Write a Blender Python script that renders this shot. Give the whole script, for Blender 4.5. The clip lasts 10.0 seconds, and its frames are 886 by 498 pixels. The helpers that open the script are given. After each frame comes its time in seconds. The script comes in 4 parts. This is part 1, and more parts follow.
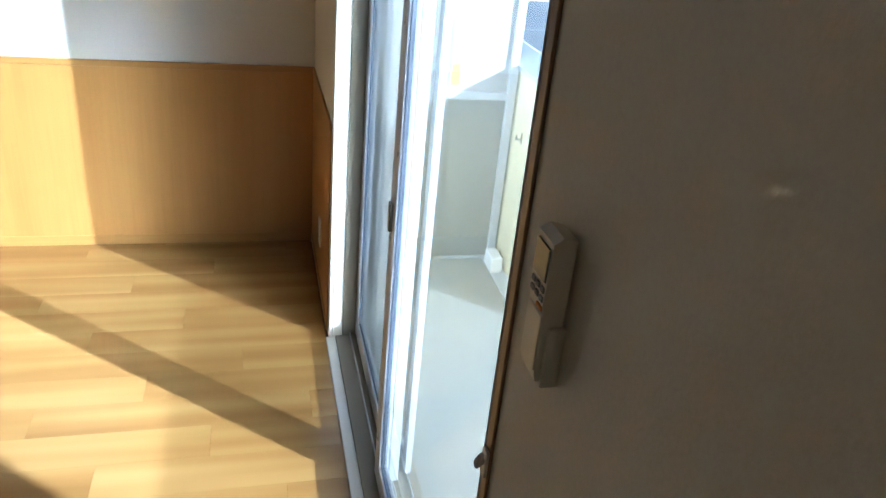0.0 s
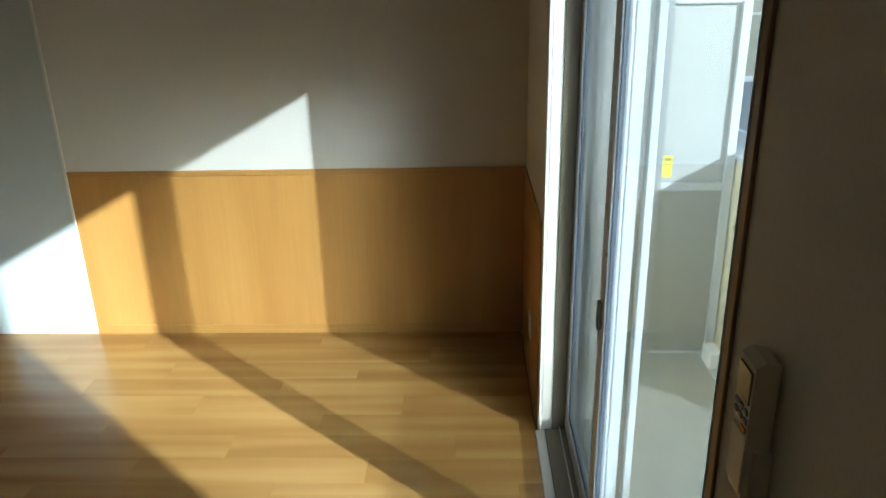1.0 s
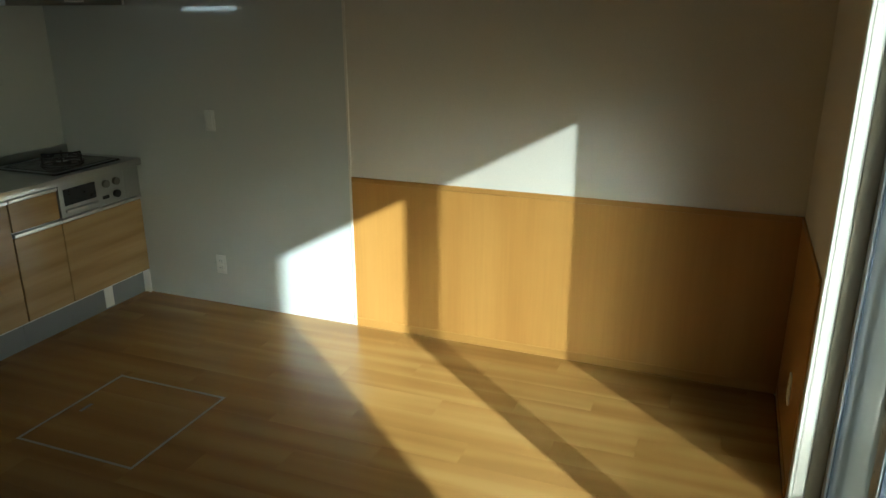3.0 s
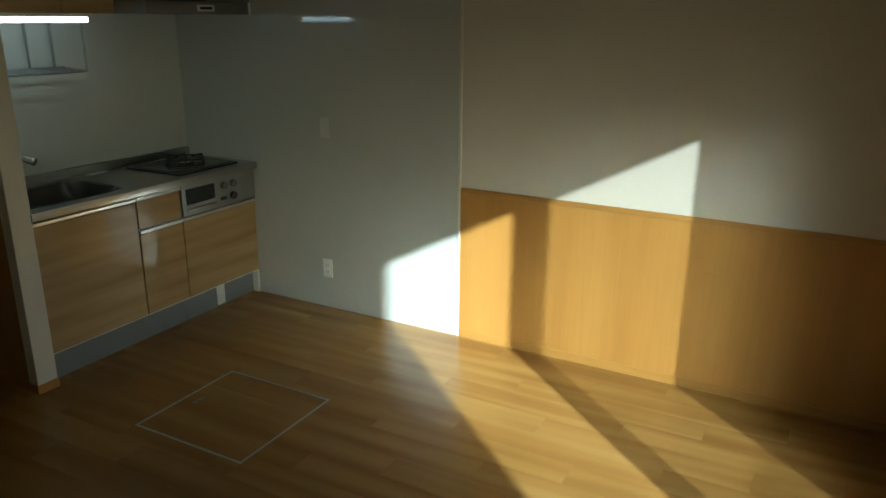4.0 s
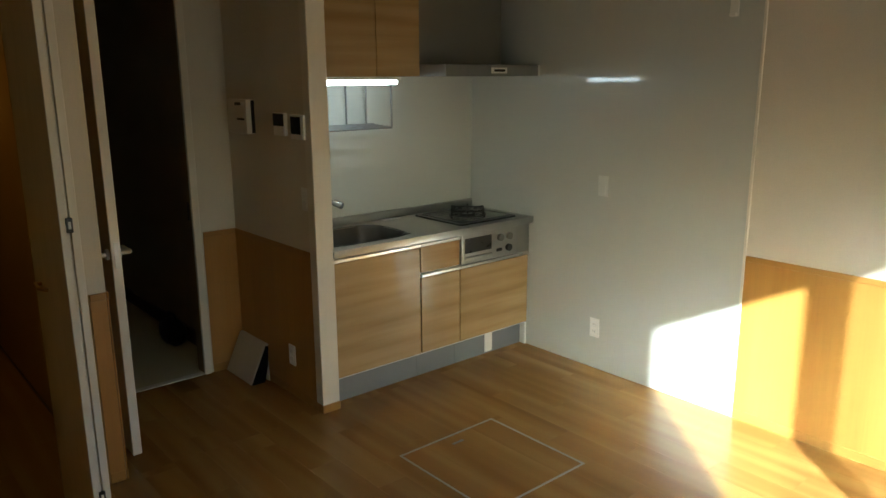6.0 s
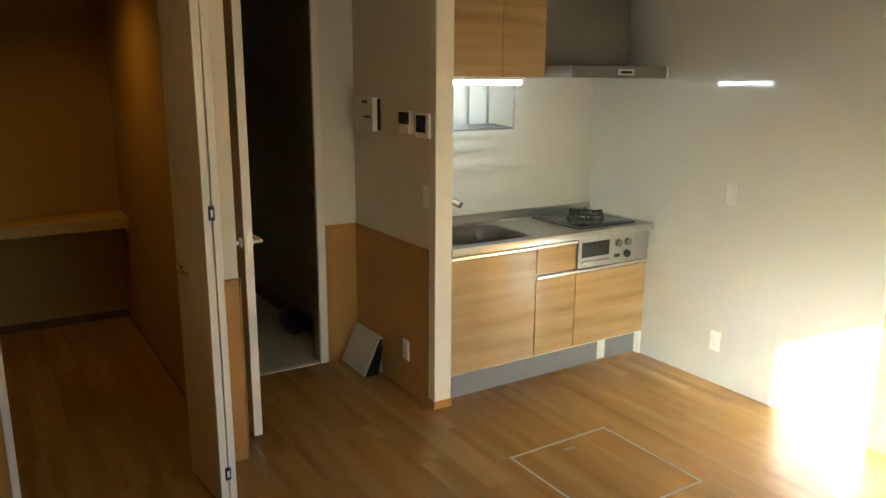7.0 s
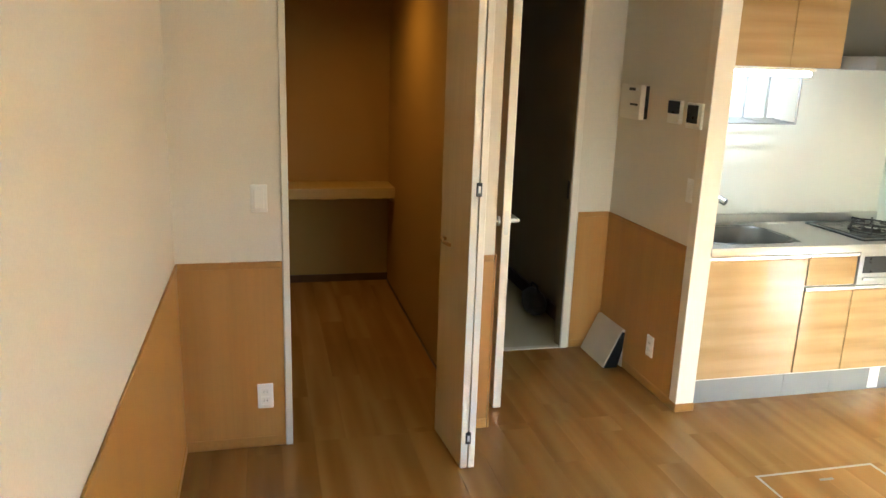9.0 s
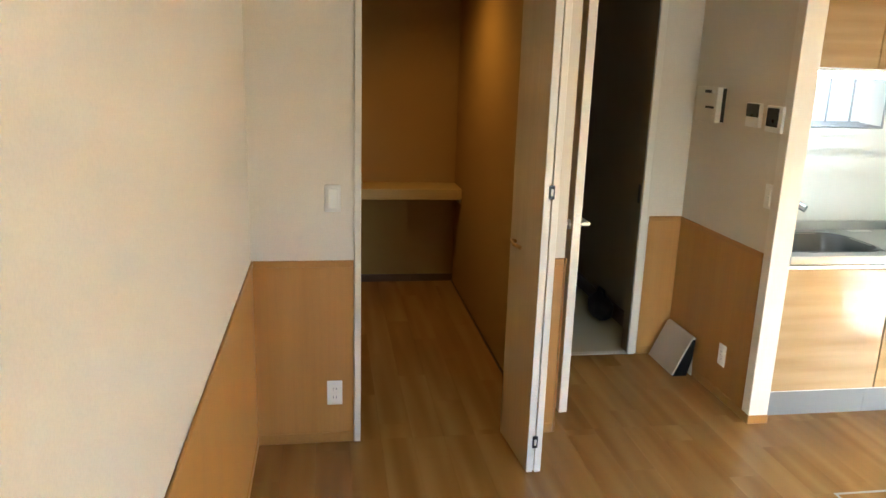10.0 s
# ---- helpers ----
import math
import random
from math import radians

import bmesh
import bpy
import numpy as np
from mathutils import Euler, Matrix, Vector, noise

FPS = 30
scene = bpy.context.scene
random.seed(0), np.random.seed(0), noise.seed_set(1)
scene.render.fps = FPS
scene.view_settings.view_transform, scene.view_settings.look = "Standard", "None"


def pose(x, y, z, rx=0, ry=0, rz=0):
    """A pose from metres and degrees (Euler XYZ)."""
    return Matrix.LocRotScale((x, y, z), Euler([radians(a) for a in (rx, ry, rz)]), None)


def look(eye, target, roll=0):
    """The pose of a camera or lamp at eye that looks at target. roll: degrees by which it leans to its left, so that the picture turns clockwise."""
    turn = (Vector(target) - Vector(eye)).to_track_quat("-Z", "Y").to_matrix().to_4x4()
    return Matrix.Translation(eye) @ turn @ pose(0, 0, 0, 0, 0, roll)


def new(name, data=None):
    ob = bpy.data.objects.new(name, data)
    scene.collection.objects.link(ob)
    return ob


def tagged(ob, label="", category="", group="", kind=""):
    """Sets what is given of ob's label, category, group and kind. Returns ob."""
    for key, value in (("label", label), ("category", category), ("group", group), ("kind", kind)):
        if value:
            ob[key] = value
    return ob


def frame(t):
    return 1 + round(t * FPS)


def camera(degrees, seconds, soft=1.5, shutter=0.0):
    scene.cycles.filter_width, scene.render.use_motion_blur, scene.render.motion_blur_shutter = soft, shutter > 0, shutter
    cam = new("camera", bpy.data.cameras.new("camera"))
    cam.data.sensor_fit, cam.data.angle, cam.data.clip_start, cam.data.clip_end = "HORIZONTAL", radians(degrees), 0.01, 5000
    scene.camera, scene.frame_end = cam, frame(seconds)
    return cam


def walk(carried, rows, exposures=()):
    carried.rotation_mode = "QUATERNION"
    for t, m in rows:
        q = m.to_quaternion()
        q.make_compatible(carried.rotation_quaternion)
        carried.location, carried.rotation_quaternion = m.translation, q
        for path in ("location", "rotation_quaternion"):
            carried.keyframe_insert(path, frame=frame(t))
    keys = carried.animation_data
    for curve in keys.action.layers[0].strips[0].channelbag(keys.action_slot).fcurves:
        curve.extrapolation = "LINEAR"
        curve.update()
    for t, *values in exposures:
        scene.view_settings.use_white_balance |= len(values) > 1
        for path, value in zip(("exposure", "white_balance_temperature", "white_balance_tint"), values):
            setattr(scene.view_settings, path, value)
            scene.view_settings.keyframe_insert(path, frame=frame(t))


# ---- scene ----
cam = camera(61.7, 10.0, soft=1.5)
PATH = [
    (0, (-0.001, 0.058, 1.719), (0.479, 1.781, 0.824), 5.7),
    (0.2, (0.015, 0.074, 1.724), (0.373, 1.831, 0.839), 4.8),
    (0.3, (0.008, 0.062, 1.736), (0.31, 1.836, 0.863), 3.2),
    (0.5, (0.003, 0.044, 1.752), (0.168, 1.872, 0.958), 1.1),
    (0.7, (0.004, 0.034, 1.759), (0.045, 1.888, 1.008), -0.1),
    (1, (-0.004, 0.008, 1.777), (-0.08, 1.879, 1.075), -1.3),
    (1.5, (-0.003, -0.002, 1.783), (-0.16, 1.883, 1.134), -1.4),
    (2, (-0.047, -0.008, 1.786), (-0.332, 1.867, 1.151), -0.3),
    (2.5, (-0.08, -0.053, 1.775), (-0.59, 1.772, 1.135), -0.9),
    (3, (-0.089, -0.03, 1.796), (-0.775, 1.739, 1.164), -0.1),
    (3.2, (-0.12, -0.034, 1.783), (-0.853, 1.72, 1.162), 0.2),
    (4.3, (-0.204, -0.055, 1.789), (-1.186, 1.58, 1.187), 0.5),
    (4.5, (-0.193, -0.042, 1.783), (-1.239, 1.551, 1.175), 0.5),
    (5, (-0.221, -0.046, 1.778), (-1.418, 1.451, 1.207), 0.3),
    (5.5, (-0.228, -0.061, 1.781), (-1.57, 1.344, 1.307), 0.0),
    (5.7, (-0.206, -0.035, 1.783), (-1.612, 1.31, 1.322), -0.2),
    (6.8, (-0.25, -0.089, 1.777), (-1.865, 1.002, 1.33), 0.2),
    (7, (-0.263, -0.106, 1.775), (-1.909, 0.937, 1.326), 0.4),
    (7.5, (-0.281, -0.135, 1.766), (-2.006, 0.765, 1.304), 0.7),
    (8, (-0.284, -0.157, 1.76), (-2.083, 0.583, 1.291), 1.0),
    (8.5, (-0.277, -0.176, 1.758), (-2.129, 0.405, 1.276), 1.5),
    (9, (-0.277, -0.197, 1.762), (-2.159, 0.267, 1.269), 1.9),
    (9.5, (-0.277, -0.228, 1.763), (-2.179, 0.146, 1.268), 2.0),
    (10, (-0.281, -0.242, 1.763), (-2.195, 0.064, 1.269), 1.8),
]
walk(cam, [(t, look(eye, target, roll)) for t, eye, target, roll in PATH],
     exposures=[(0.0, 2.3, 4450, 3), (0.5, 1.65, 4700, -1), (1.0, 1.35, 4900, -5), (2.5, 1.2, 5200, -10), (3.2, 1.1, 5300, -11), (4.5, 1.2, 5350, -12),
                (5.5, 1.9, 5500, -6), (7.0, 3.65, 5850, 0), (7.5, 4.25, 5850, 2), (8.5, 4.75, 5550, 3), (10.0, 4.9, 5000, 3)])  # endwalk

# ---------------------------------------------------------------- light
SUN_DIR = Vector((-1.15, 1.0, -0.612)).normalized()      # the way the sunlight travels
world = bpy.data.worlds.new("world")
scene.world = world
world.use_nodes = True
wn, wl = world.node_tree.nodes, world.node_tree.links
wn.clear()
sky = wn.new("ShaderNodeTexSky")
sky.sky_type = "NISHITA"
sky.sun_disc = False
sky.dust_density = 3.0
sky.sun_elevation = math.asin(-SUN_DIR.z)
sky.sun_rotation = math.atan2(-SUN_DIR.x, -SUN_DIR.y)
wbg, wout = wn.new("ShaderNodeBackground"), wn.new("ShaderNodeOutputWorld")
wbg.inputs["Strength"].default_value = 0.105
wl.new(sky.outputs[0], wbg.inputs[0])
wl.new(wbg.outputs[0], wout.inputs[0])

sun = bpy.data.lights.new("sun", "SUN")
sun.energy, sun.angle, sun.color = 5.0, radians(0.9), (1.0, 0.972, 0.92)
sun_ob = new("sun", sun)
sun_ob.matrix_world = look((6, -5, 5), Vector((6, -5, 5)) + SUN_DIR)

# downlight of the walk-in closet
closet_light = bpy.data.lights.new("closet_downlight", "SPOT")
closet_light.energy, closet_light.color, closet_light.spot_size, closet_light.spot_blend = 1.05, (1.0, 0.47, 0.05), radians(150), 1.0
closet_light.shadow_soft_size = 0.05
new("closet_downlight", closet_light).matrix_world = look((-4.95, 0.22, 2.37), (-5.0, 0.60, 0.0))

# ---------------------------------------------------------------- mesh helpers


def box(bm, x0, x1, y0, y1, z0, z1, bevel=0.0, seg=1):
    if x0 > x1:
        x0, x1 = x1, x0
    if y0 > y1:
        y0, y1 = y1, y0
    m = Matrix.LocRotScale(((x0 + x1) / 2, (y0 + y1) / 2, (z0 + z1) / 2), None, (x1 - x0, y1 - y0, z1 - z0))
    vs = bmesh.ops.create_cube(bm, size=1.0, matrix=m)["verts"]
    if bevel:
        es = list({e for v in vs for e in v.link_edges})
        bmesh.ops.bevel(bm, geom=es, offset=bevel, segments=seg, affect="EDGES", profile=0.5)
    return bm


def boxes(*specs, bevel=0.0, seg=1):
    bm = bmesh.new()
    for s in specs:
        box(bm, *s, bevel=bevel, seg=seg)
    return bm


def rod(bm, a, b, r, sides=10):
    a, b = Vector(a), Vector(b)
    q = (b - a).to_track_quat("Z", "Y").to_matrix().to_4x4()
    bmesh.ops.create_cone(bm, cap_ends=True, segments=sides, radius1=r, radius2=r, depth=(b - a).length,
                          matrix=Matrix.Translation((a + b) / 2) @ q)
    return bm


def rods(pairs, r, sides=10):
    bm = bmesh.new()
    for a, b in pairs:
        rod(bm, a, b, r, sides)
    return bm


def bent_rod(points, r, sides=8):
    """A rod through several points with ball joints at the bends."""
    bm = bmesh.new()
    for a, b in zip(points, points[1:]):
        rod(bm, a, b, r, sides)
    for c in points[1:-1]:
        bmesh.ops.create_icosphere(bm, subdivisions=1, radius=r * 1.02, matrix=Matrix.Translation(c))
    return bm


def ring(cx, cy, z, hx, hy, r, n=6):
    pts = []
    for k, (sx, sy) in enumerate(((1, 1), (-1, 1), (-1, -1), (1, -1))):
        for i in range(n + 1):
            a = math.pi / 2 * (k + i / n)
            pts.append((cx + sx * (hx - r) + r * math.cos(a), cy + sy * (hy - r) + r * math.sin(a), z))
    return pts


def loft(rings, cap_first=True, cap_last=True):
    bm = bmesh.new()
    rows = [[bm.verts.new(p) for p in r] for r in rings]
    for a, b in zip(rows, rows[1:]):
        n = len(a)
        for i in range(n):
            bm.faces.new((a[i], a[(i + 1) % n], b[(i + 1) % n], b[i]))
    if cap_first:
        bm.faces.new(rows[0][::-1])
    if cap_last:
        bm.faces.new(rows[-1])
    bmesh.ops.recalc_face_normals(bm, faces=bm.faces)
    return bm


def prism(profile, axis, a, b):
    """A profile of (u, v) points swept from a to b along axis 'x' (u=y, v=z) or 'y' (u=x, v=z)."""
    bm = bmesh.new()
    put = (lambda u, v, w: (w, u, v)) if axis == "x" else (lambda u, v, w: (u, w, v))
    lo = [bm.verts.new(put(u, v, a)) for u, v in profile]
    hi = [bm.verts.new(put(u, v, b)) for u, v in profile]
    n = len(profile)
    for i in range(n):
        bm.faces.new((lo[i], lo[(i + 1) % n], hi[(i + 1) % n], hi[i]))
    bm.faces.new(lo[::-1])
    bm.faces.new(hi)
    bmesh.ops.recalc_face_normals(bm, faces=bm.faces)
    return bm


def mesh_of(name, bm, material, base=(0, 0, 0), smooth=False):
    if base != (0, 0, 0):
        bmesh.ops.translate(bm, verts=bm.verts, vec=-Vector(base))
    me = bpy.data.meshes.new(name)
    bm.to_mesh(me)
    bm.free()
    me.materials.append(material)
    if smooth:
        me.polygons.foreach_set("use_smooth", [True] * len(me.polygons))
        me.set_sharp_from_angle(angle=radians(35))
    return me


def structure(name, bm, material, label, category):
    return tagged(new(name, mesh_of(name, bm, material)), label, category, kind="structure")


def thing(name, base, label, category, group="", kind=""):
    ob = new(name)
    ob.location = base
    ob.empty_display_size = 0.05
    return tagged(ob, label, category, group, kind)


def part(name, bm, material, parent, label="", smooth=True):
    """One mesh under a thing or a part; bm is in the place's own metres."""
    top = parent
    while top.parent:
        top = top.parent
    ob = new(name, mesh_of(name, bm, material, tuple(top.location), smooth))
    ob.parent = parent
    return tagged(ob, label)


# ---------------------------------------------------------------- materials


def material(name, rough=0.5, metal=0.0, color=(0.8, 0.8, 0.8)):
    m = bpy.data.materials.new(name)
    m.use_nodes = True
    b = m.node_tree.nodes["Principled BSDF"]
    b.inputs["Base Color"].default_value = (*color, 1)
    b.inputs["Roughness"].default_value = rough
    b.inputs["Metallic"].default_value = metal
    return m, m.node_tree.nodes, m.node_tree.links, b


def coords(n, l, scale, shift=0.0):
    tc, mp = n.new("ShaderNodeTexCoord"), n.new("ShaderNodeMapping")
    mp.inputs["Scale"].default_value = scale
    l.new(tc.outputs["Object"], mp.inputs["Vector"])
    if shift:
        geo, info, comb, add = n.new("ShaderNodeNewGeometry"), n.new("ShaderNodeObjectInfo"), n.new("ShaderNodeCombineXYZ"), n.new("ShaderNodeVectorMath")
        amt = n.new("ShaderNodeMath")
        amt.operation = "MULTIPLY"
        amt.inputs[1].default_value = shift
        l.new(info.outputs["Random"], amt.inputs[0])
        l.new(amt.outputs[0], comb.inputs[2])
        l.new(geo.outputs["Position"], add.inputs[0])
        l.new(comb.outputs[0], add.inputs[1])
        l.new(add.outputs[0], mp.inputs["Vector"])
    return mp.outputs[0]


def noise_tex(n, l, vec, scale, detail=4.0, rough=0.55):
    t = n.new("ShaderNodeTexNoise")
    t.inputs["Scale"].default_value, t.inputs["Detail"].default_value, t.inputs["Roughness"].default_value = scale, detail, rough
    l.new(vec, t.inputs["Vector"])
    return t.outputs["Fac"]


def ramp(n, l, fac, stops):
    r = n.new("ShaderNodeValToRGB")
    while len(r.color_ramp.elements) < len(stops):
        r.color_ramp.elements.new(0.5)
    for e, (p, c) in zip(r.color_ramp.elements, stops):
        e.position, e.color = p, (*c, 1)
    l.new(fac, r.inputs[0])
    return r.outputs[0]


def mixed(n, l, kind, fac, a, b):
    m = n.new("ShaderNodeMix")
    m.data_type, m.blend_type = "RGBA", kind
    if isinstance(fac, float):
        m.inputs[0].default_value = fac
    else:
        l.new(fac, m.inputs[0])
    for socket, v in ((m.inputs[6], a), (m.inputs[7], b)):
        if isinstance(v, tuple):
            socket.default_value = (*v, 1)
        else:
            l.new(v, socket)
    return m.outputs[2]


def bump(n, l, b, height, strength, distance=0.002):
    k = n.new("ShaderNodeBump")
    k.inputs["Strength"].default_value, k.inputs["Distance"].default_value = strength, distance
    l.new(height, k.inputs["Height"])
    l.new(k.outputs[0], b.inputs["Normal"])


def wood(name, dark, mid, light, grain, rough, coarse=5.0, relief=0.12, shift=0.0, tint=0.0, grain_mix=0.35, detail=3.0):
    """Timber with long fibres; grain is the axis they run along."""
    m, n, l, b = material(name, rough)
    long, cross = 0.55, 7.0
    sc = [cross] * 3
    sc["xyz".index(grain)] = long
    vec = coords(n, l, sc, shift)
    broad = noise_tex(n, l, vec, coarse / 5.0, detail, 0.4)
    col = ramp(n, l, broad, ((0.25, dark), (0.5, mid), (0.78, light)))
    fsc = [s * 9 for s in sc]
    fsc["xyz".index(grain)] = long * 4
    fine = noise_tex(n, l, coords(n, l, fsc, shift), 1.0, 3.0, 0.6)
    col = mixed(n, l, "MULTIPLY", grain_mix, col, ramp(n, l, fine, ((0.3, (0.72, 0.68, 0.62)), (0.65, (1, 1, 1)))))
    if tint:
        info = n.new("ShaderNodeObjectInfo")
        col = mixed(n, l, "MULTIPLY", tint, col, ramp(n, l, info.outputs["Random"], ((0.0, (0.7, 0.66, 0.6)), (1.0, (1.0, 1.0, 1.0)))))
    l.new(col, b.inputs["Base Color"])
    if relief:
        bump(n, l, b, fine, relief, 0.0008)
    rr = ramp(n, l, broad, ((0.2, (rough * 0.93,) * 3), (0.8, (min(1, rough * 1.08),) * 3)))
    if relief:
        l.new(rr, b.inputs["Roughness"])
    return m


def plaster(name, a, c, rough, fine=180.0, relief=0.38):
    """Embossed wallpaper or paint with faint blotches."""
    m, n, l, b = material(name, rough)
    big = noise_tex(n, l, coords(n, l, (1, 1, 1)), 1.7, 3.0)
    small = noise_tex(n, l, coords(n, l, (1, 1, 1)), fine, 3.0)
    col = mixed(n, l, "MIX", big, a, c)
    col = mixed(n, l, "MULTIPLY", 0.35, col, ramp(n, l, small, ((0.3, (0.85, 0.85, 0.84)), (0.6, (1, 1, 1)))))
    l.new(col, b.inputs["Base Color"])
    bump(n, l, b, small, relief, 0.0015)
    return m


def plain(name, color, rough, metal=0.0, wear=0.08, scale=25.0):
    m, n, l, b = material(name, rough, metal, color)
    t = noise_tex(n, l, coords(n, l, (1, 1, 1)), scale, 5.0)
    lo = tuple(v * (1 - wear) for v in color)
    l.new(mixed(n, l, "MIX", t, lo, color), b.inputs["Base Color"])
    l.new(ramp(n, l, t, ((0.25, (rough * 0.8,) * 3), (0.75, (min(1, rough * 1.25),) * 3))), b.inputs["Roughness"])
    return m


def steel(name, color, rough, grain="y"):
    m, n, l, b = material(name, rough, 1.0, color)
    sc = [220.0] * 3
    sc["xyz".index(grain)] = 6.0
    t = noise_tex(n, l, coords(n, l, sc), 1.0, 3.0)
    l.new(ramp(n, l, t, ((0.3, (rough * 0.9,) * 3), (0.7, (min(1, rough * 1.12),) * 3))), b.inputs["Roughness"])
    return m


def pane(name, tint, veil=0.0, gloss=True, film_share=0.19):
    """Clear glass, or with veil a fine mesh that holds back that share of the light."""
    m = bpy.data.materials.new(name)
    m.use_nodes = True
    n, l = m.node_tree.nodes, m.node_tree.links
    n.clear()
    out = n.new("ShaderNodeOutputMaterial")
    if not veil:
        # clear sheet, with an added rough film that spreads sunlight into a soft glow
        tr = n.new("ShaderNodeBsdfTransparent")
        tr.inputs[0].default_value = (*tint, 1)
        last = tr.outputs[0]
        if gloss:
            gl, fr, m1 = n.new("ShaderNodeBsdfGlossy"), n.new("ShaderNodeFresnel"), n.new("ShaderNodeMixShader")
            gl.inputs["Roughness"].default_value = 0.0
            fr.inputs["IOR"].default_value = 1.45
            l.new(fr.outputs[0], m1.inputs[0])
            l.new(last, m1.inputs[1])
            l.new(gl.outputs[0], m1.inputs[2])
            last = m1.outputs[0]
        film, m2 = n.new("ShaderNodeBsdfRefraction"), n.new("ShaderNodeMixShader")
        film.inputs["Color"].default_value = (*tint, 1)
        film.inputs["Roughness"].default_value = 0.6
        film.inputs["IOR"].default_value = 1.16
        m2.inputs[0].default_value = film_share
        l.new(last, m2.inputs[1])
        l.new(film.outputs[0], m2.inputs[2])
        last = m2.outputs[0]
    else:
        tr = n.new("ShaderNodeBsdfTransparent")
        tr.inputs[0].default_value = (*tint, 1)
        df, m2 = n.new("ShaderNodeBsdfDiffuse"), n.new("ShaderNodeMixShader")
        df.inputs[0].default_value = (0.06, 0.06, 0.06, 1)
        m2.inputs[0].default_value = veil
        l.new(tr.outputs[0], m2.inputs[1])
        l.new(df.outputs[0], m2.inputs[2])
        last = m2.outputs[0]
    l.new(last, out.inputs[0])
    return m


def glowing(name, color, strength):
    m = bpy.data.materials.new(name)
    m.use_nodes = True
    b = m.node_tree.nodes["Principled BSDF"]
    b.inputs["Base Color"].default_value = (0.8, 0.8, 0.8, 1)
    b.inputs["Emission Color"].default_value = (*color, 1)
    b.inputs["Emission Strength"].default_value = strength
    return m


WALLPAPER = plaster("wallpaper", (0.67, 0.618, 0.515), (0.71, 0.658, 0.555), 0.75)
# the room's wallpaper, browned to hold the closet's warm dim light
SHADED_CLOSET_PAPER = plaster("shaded_closet_wallpaper", (0.38, 0.24, 0.07), (0.42, 0.27, 0.085), 0.75)
# unseen ceiling kept well below white so that less light bounces
CEILING = plaster("low_bounce_ceiling_paper", (0.47, 0.45, 0.40), (0.51, 0.49, 0.44), 0.85)
PANEL = plain("glossy_wall_panel", (0.58, 0.59, 0.545), 0.06, wear=0.03, scale=3.0)
WAINSCOT = wood("wainscot_sheet", (0.39, 0.19, 0.04), (0.43, 0.218, 0.048), (0.47, 0.247, 0.058), "z", 0.42, relief=0.04, grain_mix=0.22)
WAINSCOT_TRIM = wood("wainscot_trim", (0.36, 0.18, 0.038), (0.40, 0.205, 0.046), (0.44, 0.23, 0.052), "x", 0.38, relief=0.05)
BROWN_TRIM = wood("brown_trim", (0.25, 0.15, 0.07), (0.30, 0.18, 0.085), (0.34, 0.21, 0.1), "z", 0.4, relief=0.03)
FLOORING = wood("oak_flooring", (0.255, 0.13, 0.031), (0.32, 0.173, 0.044), (0.40, 0.232, 0.07), "x", 0.27, coarse=7.5, relief=0.0, shift=0.5, tint=0.085, grain_mix=0.08, detail=1.2)
FLOORING.node_tree.nodes["Principled BSDF"].inputs["Specular IOR Level"].default_value = 0.55
SUBFLOOR = plain("subfloor", (0.12, 0.075, 0.04), 0.8)
FRONT = wood("kitchen_front", (0.29, 0.186, 0.078), (0.385, 0.262, 0.122), (0.46, 0.33, 0.168), "y", 0.045, coarse=11.0, relief=0.0, grain_mix=0.14, detail=2.0)
FRONT.node_tree.nodes["Principled BSDF"].inputs["Specular IOR Level"].default_value = 0.15
TRIM = plain("cream_trim", (0.74, 0.695, 0.60), 0.4, wear=0.04)
DOOR_FACE = wood("cream_door_face", (0.56, 0.435, 0.25), (0.60, 0.47, 0.28), (0.64, 0.51, 0.315), "z", 0.45, relief=0.03)
DOOR_EDGE = plain("door_edge", (0.79, 0.75, 0.67), 0.4, wear=0.04)
WHITE = plain("white_plastic", (0.80, 0.79, 0.75), 0.35, wear=0.03)
OFFWHITE = plain("aged_plastic", (0.76, 0.71, 0.61), 0.4, wear=0.05)
SASH = plain("white_sash_metal", (0.46, 0.465, 0.465), 0.3, wear=0.04)
POST_GREY = plain("grey_post_metal", (0.25, 0.25, 0.245), 0.35, wear=0.08)
SASH_GREY = plain("grey_sash_metal", (0.235, 0.20, 0.135), 0.35, wear=0.08)
SASH_DARK = plain("dark_gasket", (0.03, 0.035, 0.045), 0.6)
BLACK = plain("black_plastic", (0.015, 0.015, 0.016), 0.35)
IRON = plain("cast_iron", (0.02, 0.02, 0.021), 0.55)
SCREEN = plain("dark_display", (0.016, 0.017, 0.018), 0.3)
LCD = plain("display_glass", (0.22, 0.24, 0.2), 0.15)
STEEL = steel("brushed_steel", (0.45, 0.45, 0.43), 0.34, "y")
HOOD_STEEL = plain("hood_paint", (0.2, 0.195, 0.17), 0.35, metal=0.4)
CHROME = steel("chrome", (0.78, 0.78, 0.78), 0.22, "x")
WIRE = plain("dull_wire", (0.24, 0.24, 0.235), 0.4, metal=0.5)
ALU = steel("satin_aluminium", (0.66, 0.65, 0.62), 0.35, "x")
SATIN = plain("satin_nickel", (0.82, 0.81, 0.78), 0.42, metal=0.55, wear=0.03)
KICK = plain("grey_kickboard", (0.20, 0.21, 0.215), 0.45)
GLASS = pane("window_glass", (0.98, 0.992, 0.99))
GLASS_BACK = pane("window_glass_outer_face", (0.98, 0.992, 0.99), gloss=False)
